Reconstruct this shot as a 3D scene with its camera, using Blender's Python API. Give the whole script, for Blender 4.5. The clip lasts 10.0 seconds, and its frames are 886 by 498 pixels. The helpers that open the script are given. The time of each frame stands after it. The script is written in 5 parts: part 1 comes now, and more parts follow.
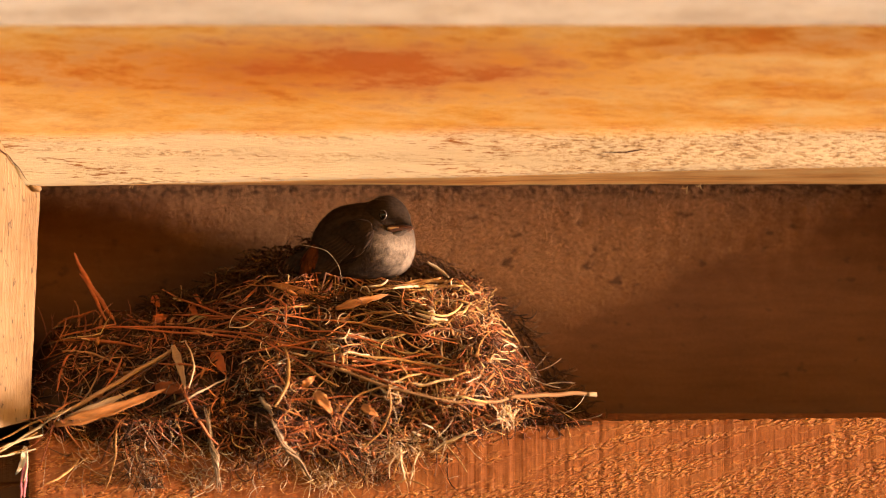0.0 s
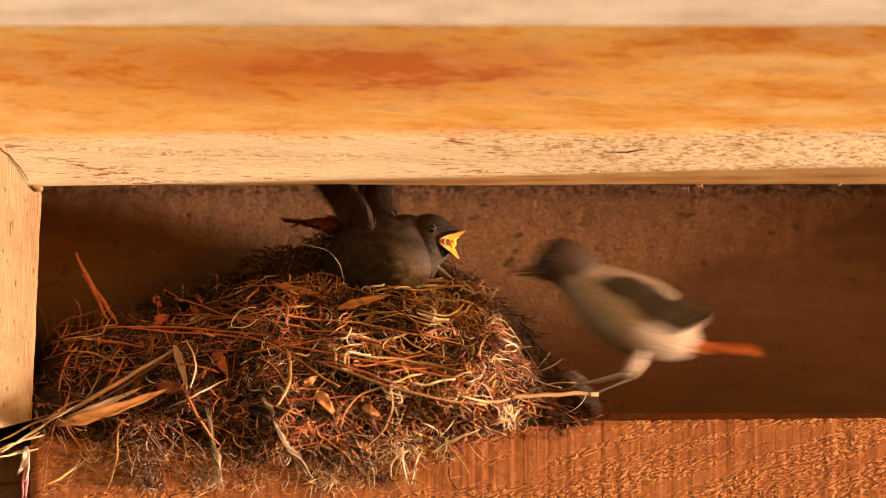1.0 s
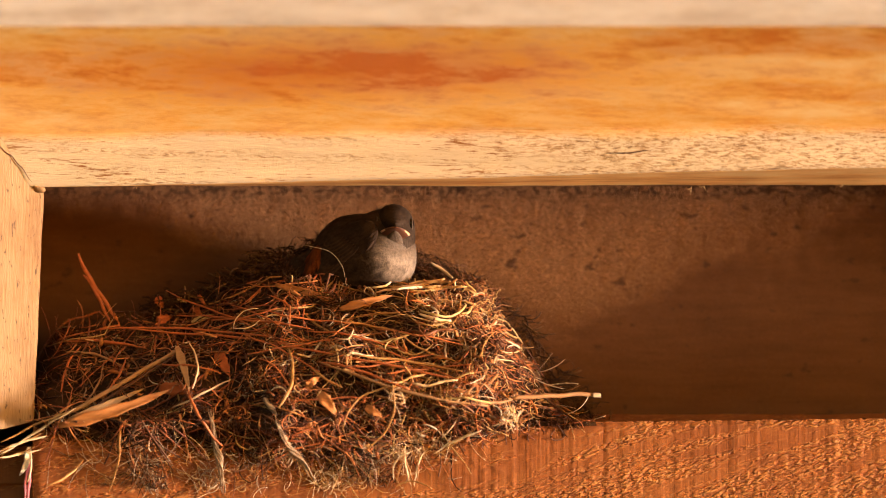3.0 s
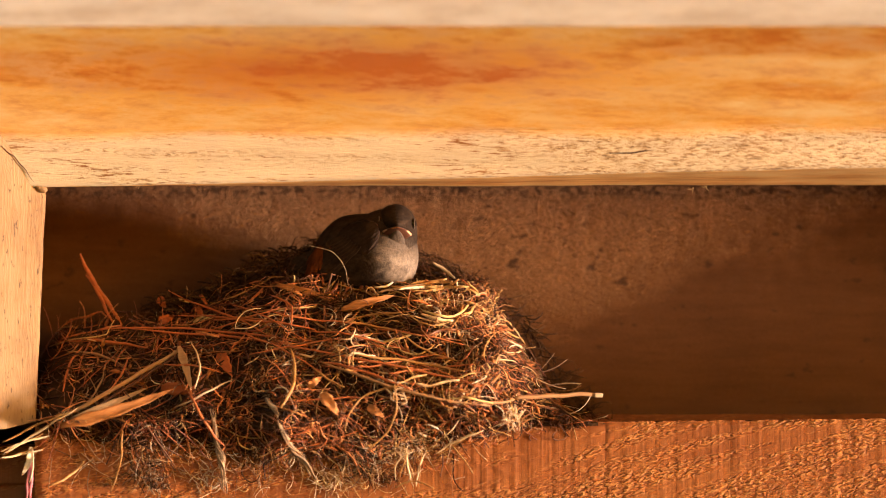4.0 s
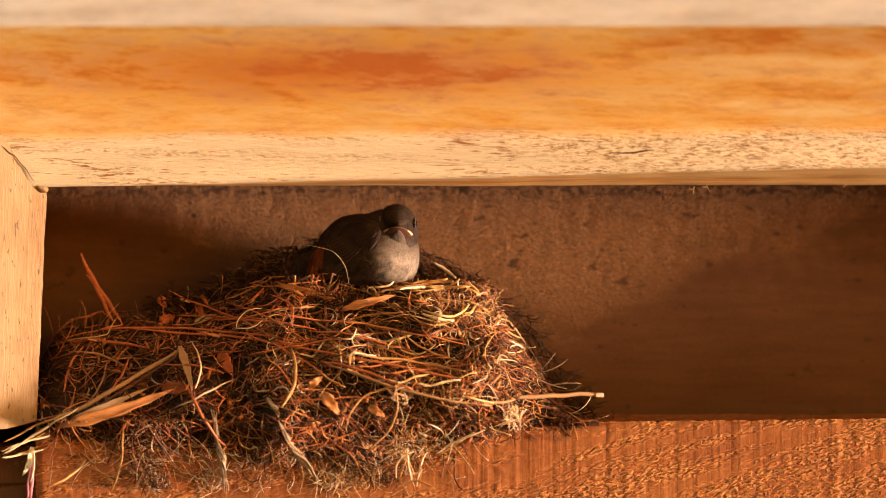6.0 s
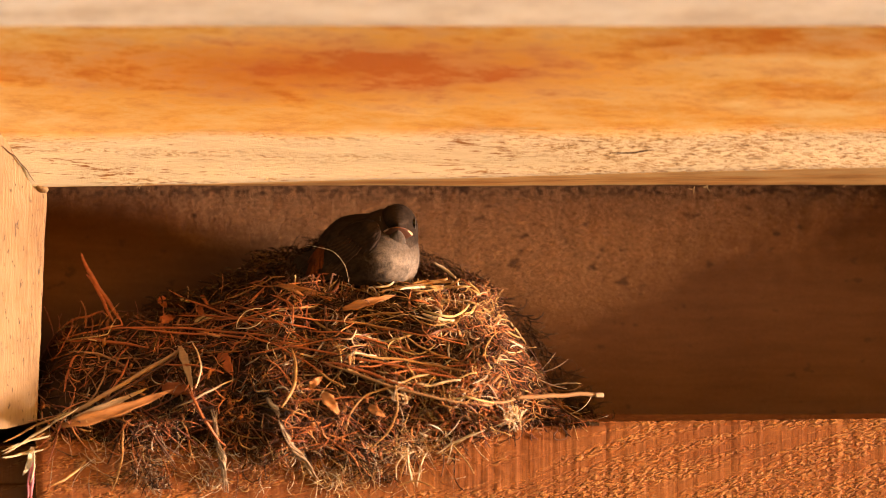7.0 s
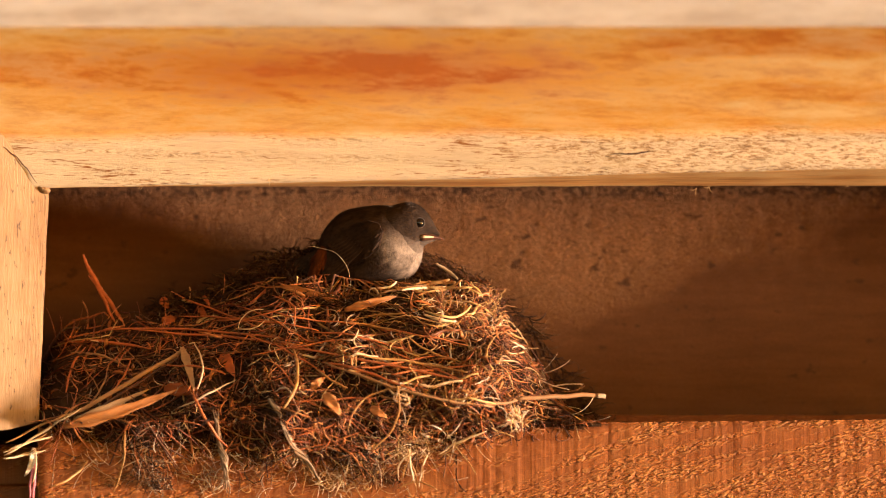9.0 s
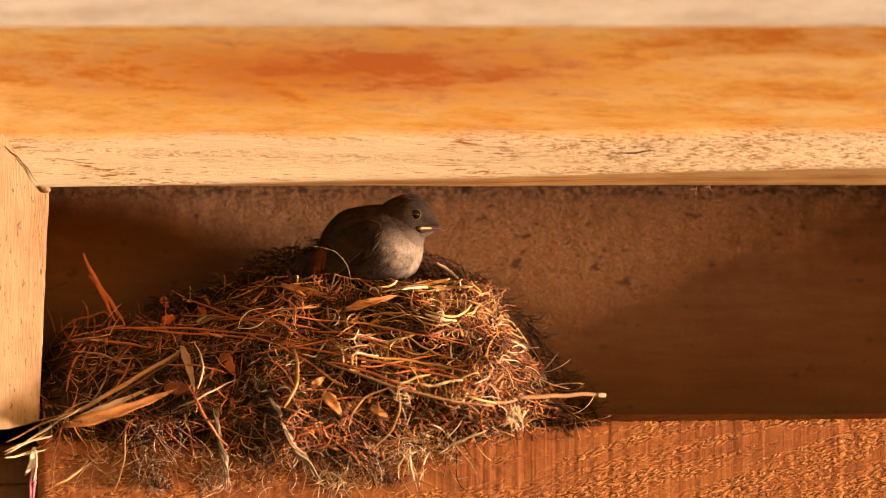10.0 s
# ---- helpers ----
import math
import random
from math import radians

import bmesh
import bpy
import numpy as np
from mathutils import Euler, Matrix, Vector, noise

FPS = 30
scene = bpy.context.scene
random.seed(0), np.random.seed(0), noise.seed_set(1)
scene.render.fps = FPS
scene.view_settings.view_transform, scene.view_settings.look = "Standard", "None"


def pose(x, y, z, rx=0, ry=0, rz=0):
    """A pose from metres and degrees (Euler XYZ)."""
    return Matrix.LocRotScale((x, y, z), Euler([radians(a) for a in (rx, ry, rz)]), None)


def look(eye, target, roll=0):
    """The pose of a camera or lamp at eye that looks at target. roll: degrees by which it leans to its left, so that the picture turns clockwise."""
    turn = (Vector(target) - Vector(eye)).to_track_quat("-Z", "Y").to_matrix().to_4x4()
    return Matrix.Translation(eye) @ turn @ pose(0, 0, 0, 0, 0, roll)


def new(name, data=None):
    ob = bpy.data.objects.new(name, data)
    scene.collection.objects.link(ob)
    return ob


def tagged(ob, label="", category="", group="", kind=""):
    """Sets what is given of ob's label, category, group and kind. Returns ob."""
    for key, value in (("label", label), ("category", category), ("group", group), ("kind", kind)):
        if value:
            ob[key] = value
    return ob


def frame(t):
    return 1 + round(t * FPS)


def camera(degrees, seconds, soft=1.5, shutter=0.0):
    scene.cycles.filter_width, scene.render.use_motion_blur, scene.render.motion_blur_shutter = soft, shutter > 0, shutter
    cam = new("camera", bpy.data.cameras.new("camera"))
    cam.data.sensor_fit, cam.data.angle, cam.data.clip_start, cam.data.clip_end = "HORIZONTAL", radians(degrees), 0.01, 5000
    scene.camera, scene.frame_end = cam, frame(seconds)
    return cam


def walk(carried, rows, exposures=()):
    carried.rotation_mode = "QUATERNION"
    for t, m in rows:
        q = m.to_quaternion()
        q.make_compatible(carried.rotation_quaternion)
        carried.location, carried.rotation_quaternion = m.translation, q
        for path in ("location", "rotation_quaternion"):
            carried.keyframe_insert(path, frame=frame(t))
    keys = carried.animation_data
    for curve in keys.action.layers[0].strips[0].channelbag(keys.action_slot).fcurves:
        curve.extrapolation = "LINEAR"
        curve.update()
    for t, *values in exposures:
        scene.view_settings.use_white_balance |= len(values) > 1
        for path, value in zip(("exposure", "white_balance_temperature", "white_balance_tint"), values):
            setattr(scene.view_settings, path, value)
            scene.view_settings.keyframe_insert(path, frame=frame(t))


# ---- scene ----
# ---- camera: a long lens on a tripod, settling by a hair's breadth ----
cam = camera(6.0, 10.0, soft=0.9, shutter=1.0)
cam.data.dof.use_dof = True
cam.data.dof.focus_distance = 4.214
cam.data.dof.aperture_fstop = 4.6
EYE = (0.0, -4.1749, -0.3530)


def aim(pan, tilt):
    """The camera's pose, turned by pan to the left and by tilt upwards, in thousandths of a degree."""
    return pose(*EYE, 96 + tilt / 1000, 0, pan / 1000)


walk(cam, [(0.0, aim(0, 0)), (0.5, aim(4, 0)), (1.0, aim(11, 0)), (1.5, aim(12, 0)), (2.0, aim(13, -1)),
           (2.5, aim(18, 5)), (3.2, aim(30, 6)), (4.0, aim(40, 6)), (4.5, aim(41, 6)), (5.0, aim(45, 2)),
           (5.5, aim(46, 5)), (6.2, aim(46, 5)), (7.0, aim(47, 5)), (7.5, aim(52, 10)), (8.0, aim(54, 12)),
           (8.5, aim(57, 11)), (9.0, aim(60, 11)), (9.5, aim(60, 11)), (10.0, aim(62, 6))],
     exposures=[(0.0, 1.54, 6500, 10), (10.0, 1.54, 6500, 10)])

# ---- light: a warm evening sun from the side, set below the horizon to shine up under the eaves ----
world = bpy.data.worlds.new("evening_sky")
scene.world = world
world.use_nodes = True
sky = world.node_tree.nodes.new("ShaderNodeTexSky")
sky.sky_type = "NISHITA"
sky.sun_disc = False
sky.sun_elevation = radians(3)
sky.sun_rotation = radians(130)
world.node_tree.links.new(sky.outputs["Color"], world.node_tree.nodes["Background"].inputs["Color"])
world.node_tree.nodes["Background"].inputs["Strength"].default_value = 0.165

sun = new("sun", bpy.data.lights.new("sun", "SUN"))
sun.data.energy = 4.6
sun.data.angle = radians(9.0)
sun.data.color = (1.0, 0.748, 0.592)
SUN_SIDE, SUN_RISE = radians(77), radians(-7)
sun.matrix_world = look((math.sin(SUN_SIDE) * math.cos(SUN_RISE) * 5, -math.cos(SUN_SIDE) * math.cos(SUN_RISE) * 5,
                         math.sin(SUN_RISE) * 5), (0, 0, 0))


# ---- materials ----
def shader(name, rough=0.8, spec=0.3):
    m = bpy.data.materials.new(name)
    m.use_nodes = True
    b = m.node_tree.nodes["Principled BSDF"]
    b.inputs["Roughness"].default_value = rough
    b.inputs["Specular IOR Level"].default_value = spec
    return m, m.node_tree, b


def add(nt, kind, inputs=None, operation="", clamp=False):
    n = nt.nodes.new(kind)
    if operation:
        n.operation = operation
    if clamp:
        n.clamp = True
    for k, v in (inputs or {}).items():
        if isinstance(v, bpy.types.NodeSocket):
            nt.links.new(v, n.inputs[k])
        else:
            n.inputs[k].default_value = v
    return n


def ramp(nt, fac, stops):
    n = nt.nodes.new("ShaderNodeValToRGB")
    nt.links.new(fac, n.inputs[0])
    e = n.color_ramp.elements
    while len(e) < len(stops):
        e.new(0.5)
    for el, (p, c) in zip(e, stops):
        el.position, el.color = p, (*c, 1)
    return n.outputs["Color"]


def coords(nt, scale, shift=(0, 0, 0)):
    tc = add(nt, "ShaderNodeTexCoord")
    return add(nt, "ShaderNodeMapping", {0: tc.outputs["Object"], "Scale": scale, "Location": shift}).outputs[0]


def mixed(nt, fac, a, b, mode="MIX"):
    n = nt.nodes.new("ShaderNodeMix")
    n.data_type, n.blend_type = "RGBA", mode
    for i, v in ((0, fac), (6, a), (7, b)):
        if isinstance(v, bpy.types.NodeSocket):
            nt.links.new(v, n.inputs[i])
        else:
            n.inputs[i].default_value = v if i == 0 else (*v, 1)
    return n.outputs[2]


def noisy(nt, vec, scale, detail=4.0, rough=0.55, warp=0.0):
    return add(nt, "ShaderNodeTexNoise", {"Vector": vec, "Scale": scale, "Detail": detail, "Roughness": rough,
                                         "Distortion": warp}).outputs[0]


def bumped(nt, b, height, strength, dist):
    n = add(nt, "ShaderNodeBump", {"Height": height, "Strength": strength, "Distance": dist})
    nt.links.new(n.outputs[0], b.inputs["Normal"])


def planed_wood(name, dark, mid, pale, bare, edge=None, shift=(0, 0, 0), upright=False):
    """Stained softwood, grain along x or upright; below the height edge the stain has weathered off the sawn arris."""
    m, nt, b = shader(name, 0.62, 0.3)

    def grain(a, c):
        return coords(nt, (c, c, a) if upright else (a, c, c), shift)

    broad = noisy(nt, grain(5.5, 26), 1.0, 3, 0.5, 0.05)
    fine = noisy(nt, grain(14, 330), 1.0, 4, 0.6, 0.3)
    cloud = noisy(nt, grain(30, 75), 1.0, 6, 0.72, 0.12)
    c = ramp(nt, broad, [(0.40, dark), (0.49, mid), (0.58, pale)])
    c = mixed(nt, 0.5, c, ramp(nt, cloud, [(0.36, dark), (0.48, mid), (0.60, pale)]))
    c = mixed(nt, 0.06, c, ramp(nt, fine, [(0.3, dark), (0.55, mid), (0.75, pale)]))
    if upright:
        c = mixed(nt, ramp(nt, noisy(nt, coords(nt, (620, 620, 160)), 1.0, 3, 0.6), [(0.31, (0.8, 0.8, 0.8)), (0.37, (0, 0, 0))]), c, tuple(v * 0.3 for v in dark))
    if edge is not None:
        # an old reddish stain where the varnish ran
        away = add(nt, "ShaderNodeVectorMath", {0: coords(nt, (10, 0, 105), (0.55, 0, -17.6))}, operation="LENGTH").outputs["Value"]
        away = add(nt, "ShaderNodeMath", {0: broad, 1: -3.6, 2: away}, operation="MULTIPLY_ADD").outputs[0]
        away = add(nt, "ShaderNodeMath", {0: cloud, 1: -4.5, 2: away}, operation="MULTIPLY_ADD").outputs[0]
        c = mixed(nt, add(nt, "ShaderNodeMapRange", {0: away, 1: -2.5, 2: -3.9, 4: 0.92}, clamp=True).outputs[0], c, (0.54, 0.130, 0.012))
        z = add(nt, "ShaderNodeSeparateXYZ", {0: coords(nt, (1, 1, 1))}).outputs[2]
        z = add(nt, "ShaderNodeMath", {0: z, 1: add(nt, "ShaderNodeMath", {0: broad, 1: 0.020}, operation="MULTIPLY").outputs[0]},
                operation="ADD").outputs[0]
        worn = add(nt, "ShaderNodeMapRange", {0: z, 1: edge + 0.013, 2: edge + 0.008}, clamp=True).outputs[0]
        cluster = add(nt, "ShaderNodeMath", {0: noisy(nt, grain(13, 150), 1.0, 4, 0.6, 0.6), 1: 0.55, 2: -0.275}, operation="MULTIPLY_ADD").outputs[0]
        fleck = add(nt, "ShaderNodeMath", {0: noisy(nt, grain(95, 1300), 1.0, 4, 0.7), 1: cluster}, operation="ADD").outputs[0]
        fleck = ramp(nt, fleck, [(0.33, tuple(v * 0.35 for v in dark)), (0.41, bare), (0.55, bare), (0.75, tuple(min(v * 1.1, 0.85) for v in bare))])
        tear = noisy(nt, grain(210, 1050), 1.0, 4, 0.65, 0.9)
        along = add(nt, "ShaderNodeSeparateXYZ", {0: coords(nt, (1, 1, 1))}).outputs[0]
        along = add(nt, "ShaderNodeMapRange", {0: along, 1: 0.02, 2: 0.10, 3: -0.03, 4: 0.14}, clamp=True).outputs[0]
        along = add(nt, "ShaderNodeMath", {0: noisy(nt, grain(5, 70), 1.0, 3, 0.6, 0.5), 1: along}, operation="ADD").outputs[0]
        where = ramp(nt, along, [(0.46, (0, 0, 0)), (0.60, (0.85, 0.85, 0.85))])
        fleck = mixed(nt, where, fleck, ramp(nt, tear, [(0.37, (0.08, 0.030, 0.010)), (0.44, (0.42, 0.24, 0.10)), (0.52, bare), (0.64, (0.84, 0.75, 0.56))]))
        grey = ramp(nt, noisy(nt, grain(9, 60), 1.0, 4, 0.6), [(0.42, (1, 1, 1)), (0.62, (0.86, 0.85, 0.82))])
        c = mixed(nt, worn, c, mixed(nt, 1.0, mixed(nt, 0.88, c, fleck), grey, "MULTIPLY"))
    nt.links.new(c, b.inputs["Base Color"])
    h = noisy(nt, grain(80, 900), 1.0, 5, 0.7)
    if edge is not None:
        h = mixed(nt, worn, h, mixed(nt, where, h, tear))
    bumped(nt, b, h, 0.45, 0.0014)
    return m


WOOD_SOFFIT = planed_wood("stained_soffit_wood", (0.60, 0.180, 0.014), (0.82, 0.44, 0.090), (0.86, 0.62, 0.27), (0.69, 0.61, 0.45), 0.141)
WOOD_POST = planed_wood("pale_post_wood", (0.145, 0.066, 0.020), (0.235, 0.130, 0.047), (0.285, 0.178, 0.078), (0.5, 0.3, 0.2), None, (3, 1, 7), True)
# the soffit board's underside, its colour raised to stand in for bounced light
WOOD_UNDER = planed_wood("brightened_board_underside", (0.50, 0.17, 0.030), (0.86, 0.46, 0.130), (0.90, 0.60, 0.24), (0.7, 0.5, 0.2), None, (2, 4, 1))
WOOD_PALE = planed_wood("weathered_pale_wood", (0.45, 0.38, 0.295), (0.62, 0.565, 0.475), (0.72, 0.68, 0.60), (0.8, 0.7, 0.5), None, (1, 5, 2))


def sawn_wood():
    """Rough-sawn timber: upright saw lines, and slanting bands of short torn ripples."""
    m, nt, b = shader("rough_sawn_red_wood", 0.66, 0.3)
    lines = noisy(nt, coords(nt, (300, 300, 6)), 1.0, 3, 0.6, 0.1)
    wide = noisy(nt, coords(nt, (16, 16, 30)), 1.0, 4, 0.6, 0.6)
    slant = add(nt, "ShaderNodeMapping", {0: add(nt, "ShaderNodeTexCoord").outputs["Object"], "Rotation": (0, radians(14), 0), "Scale": (1, 1, 1)}).outputs[0]
    torn = noisy(nt, add(nt, "ShaderNodeMapping", {0: slant, "Scale": (300, 300, 820)}).outputs[0], 1.0, 1.2, 0.5, 0.7)
    band = noisy(nt, add(nt, "ShaderNodeMapping", {0: slant, "Scale": (10, 10, 95)}).outputs[0], 1.0, 3, 0.6, 0.7)
    rough = ramp(nt, band, [(0.43, (0.06, 0.06, 0.06)), (0.56, (1, 1, 1))])
    c = ramp(nt, wide, [(0.34, (0.180, 0.048, 0.0080)), (0.5, (0.232, 0.068, 0.0115)), (0.66, (0.290, 0.098, 0.0185))])
    c = mixed(nt, 0.30, c, ramp(nt, lines, [(0.32, (0.105, 0.025, 0.006)), (0.42, (0.23, 0.065, 0.0135)), (0.68, (0.30, 0.100, 0.024))]))
    # ripple highlights and shade go into the colour here, besides the bump
    c = mixed(nt, mixed(nt, 0.40, (0, 0, 0), rough), c, ramp(nt, torn, [(0.36, (0.19, 0.050, 0.009)), (0.48, (0.29, 0.090, 0.018)), (0.60, (0.70, 0.32, 0.085))]))
    nt.links.new(c, b.inputs["Base Color"])
    flat = mixed(nt, rough, (0.5, 0.5, 0.5), torn)
    bumped(nt, b, mixed(nt, 0.16, flat, lines), 1.0, 0.0026)
    return m


def old_render():
    """Brown render, crusted and pitted along its top where the mortar was struck off, trowelled smooth below. The pale
    crust also paints the lit part of the wall.
    """
    m, nt, b = shader("old_wall_render", 0.92, 0.12)
    grit = noisy(nt, coords(nt, (560, 560, 760)), 1.0, 4, 0.68, 0.15)
    blot = noisy(nt, coords(nt, (10, 10, 16)), 1.0, 4, 0.6, 0.5)
    spot = noisy(nt, coords(nt, (75, 75, 110)), 1.0, 3, 0.55)
    drag = noisy(nt, coords(nt, (22, 22, 190)), 1.0, 4, 0.6, 0.4)
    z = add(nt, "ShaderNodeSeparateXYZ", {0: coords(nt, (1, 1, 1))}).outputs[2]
    # far and near shift the pale crust to where the wall is lit
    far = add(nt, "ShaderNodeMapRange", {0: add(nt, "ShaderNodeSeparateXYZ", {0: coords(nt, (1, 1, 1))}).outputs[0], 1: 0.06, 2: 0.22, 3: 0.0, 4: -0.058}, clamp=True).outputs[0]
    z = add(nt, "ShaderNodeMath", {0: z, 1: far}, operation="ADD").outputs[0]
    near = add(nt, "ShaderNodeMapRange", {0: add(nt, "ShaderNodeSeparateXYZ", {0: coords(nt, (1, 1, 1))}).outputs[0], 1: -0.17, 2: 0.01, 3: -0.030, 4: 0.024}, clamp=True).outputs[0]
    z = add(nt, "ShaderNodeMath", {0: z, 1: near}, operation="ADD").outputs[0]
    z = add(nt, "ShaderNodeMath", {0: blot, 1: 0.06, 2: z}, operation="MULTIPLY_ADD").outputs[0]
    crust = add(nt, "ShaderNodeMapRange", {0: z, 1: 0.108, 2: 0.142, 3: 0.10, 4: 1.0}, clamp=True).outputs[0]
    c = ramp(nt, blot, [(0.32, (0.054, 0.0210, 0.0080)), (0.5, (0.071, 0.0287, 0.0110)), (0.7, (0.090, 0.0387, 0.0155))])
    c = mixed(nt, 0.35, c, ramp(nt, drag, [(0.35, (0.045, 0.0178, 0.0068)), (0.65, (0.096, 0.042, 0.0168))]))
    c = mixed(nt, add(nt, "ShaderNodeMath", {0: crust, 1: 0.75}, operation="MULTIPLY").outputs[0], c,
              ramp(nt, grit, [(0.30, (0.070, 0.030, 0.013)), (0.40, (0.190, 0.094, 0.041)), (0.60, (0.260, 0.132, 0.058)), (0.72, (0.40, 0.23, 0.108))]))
    pit = ramp(nt, spot, [(0.31, (0.75, 0.75, 0.75)), (0.36, (0, 0, 0))])
    c = mixed(nt, pit, c, (0.04, 0.018, 0.010))
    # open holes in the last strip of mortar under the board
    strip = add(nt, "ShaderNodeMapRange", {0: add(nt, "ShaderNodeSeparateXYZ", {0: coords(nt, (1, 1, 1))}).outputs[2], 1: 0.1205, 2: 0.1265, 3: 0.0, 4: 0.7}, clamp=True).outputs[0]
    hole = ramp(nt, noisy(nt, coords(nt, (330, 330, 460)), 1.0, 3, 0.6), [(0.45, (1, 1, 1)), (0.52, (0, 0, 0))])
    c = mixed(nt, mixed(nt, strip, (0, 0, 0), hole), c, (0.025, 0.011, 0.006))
    nt.links.new(c, b.inputs["Base Color"])
    h = add(nt, "ShaderNodeMath", {0: mixed(nt, 0.25, grit, spot), 1: crust}, operation="MULTIPLY").outputs[0]
    bumped(nt, b, h, 1.0, 0.0030)
    return m


def fibre(name, stops, rough=0.6, spec=0.3):
    """Plant fibre: each strand its own tone, with a little mottling along it."""
    m, nt, b = shader(name, rough, spec)
    tone = add(nt, "ShaderNodeNewGeometry").outputs["Random Per Island"]
    mott = noisy(nt, coords(nt, (110, 520, 520)), 1.0, 4, 0.65)
    f = add(nt, "ShaderNodeMath", {0: tone, 1: add(nt, "ShaderNodeMath", {0: mott, 1: 0.8}, operation="MULTIPLY").outputs[0]},
            operation="ADD").outputs[0]
    f = add(nt, "ShaderNodeMath", {0: f, 1: 0.40}, operation="SUBTRACT").outputs[0]
    nt.links.new(ramp(nt, f, stops), b.inputs["Base Color"])
    bumped(nt, b, mott, 0.5, 0.0008)
    return m


STRAW = fibre("golden_straw", [(0.0, (0.12, 0.037, 0.011)), (0.35, (0.30, 0.118, 0.034)), (0.65, (0.44, 0.230, 0.070)), (1.0, (0.62, 0.42, 0.165))], 0.45)
RUST = fibre("rusty_stems", [(0.0, (0.10, 0.024, 0.009)), (0.4, (0.28, 0.074, 0.024)), (0.75, (0.50, 0.150, 0.042)), (1.0, (0.68, 0.29, 0.095))], 0.42)
# rootlet and moss tones are lowered to put shade into the nest's gaps
BROWN = fibre("brown_rootlets", [(0.0, (0.022, 0.009, 0.005)), (0.5, (0.070, 0.026, 0.012)), (1.0, (0.19, 0.082, 0.037))], 0.75)
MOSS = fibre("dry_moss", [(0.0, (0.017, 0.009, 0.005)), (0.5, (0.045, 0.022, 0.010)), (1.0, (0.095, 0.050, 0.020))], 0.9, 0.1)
GREY = fibre("grey_stalks", [(0.0, (0.22, 0.14, 0.080)), (0.6, (0.44, 0.31, 0.185)), (1.0, (0.62, 0.48, 0.32))], 0.8)
LEAF = fibre("dead_leaf", [(0.0, (0.10, 0.028, 0.009)), (0.4, (0.24, 0.072, 0.018)), (0.7, (0.36, 0.125, 0.032)), (1.0, (0.50, 0.21, 0.065))], 0.6)
DRY_LEAF = fibre("orange_dead_leaf", [(0.0, (0.080, 0.022, 0.005)), (0.5, (0.175, 0.054, 0.011)), (1.0, (0.33, 0.13, 0.030))], 0.55)
# red leaf, toned down for the shade at the nest's west end
RED_LEAF_SHADED = fibre("shaded_red_dead_leaf", [(0.0, (0.12, 0.024, 0.006)), (0.5, (0.24, 0.050, 0.010)), (1.0, (0.36, 0.090, 0.018))], 0.6)
TWIG = fibre("brown_twig", [(0.0, (0.16, 0.070, 0.028)), (0.5, (0.30, 0.150, 0.062)), (1.0, (0.44, 0.26, 0.12))], 0.6)
PALE = fibre("bleached_straw", [(0.0, (0.55, 0.34, 0.16)), (0.6, (0.76, 0.55, 0.32)), (1.0, (0.84, 0.72, 0.54))], 0.45)
PINK = fibre("faded_pink_twine", [(0.0, (0.66, 0.12, 0.16)), (0.6, (0.74, 0.22, 0.25)), (1.0, (0.80, 0.50, 0.48))], 0.7)


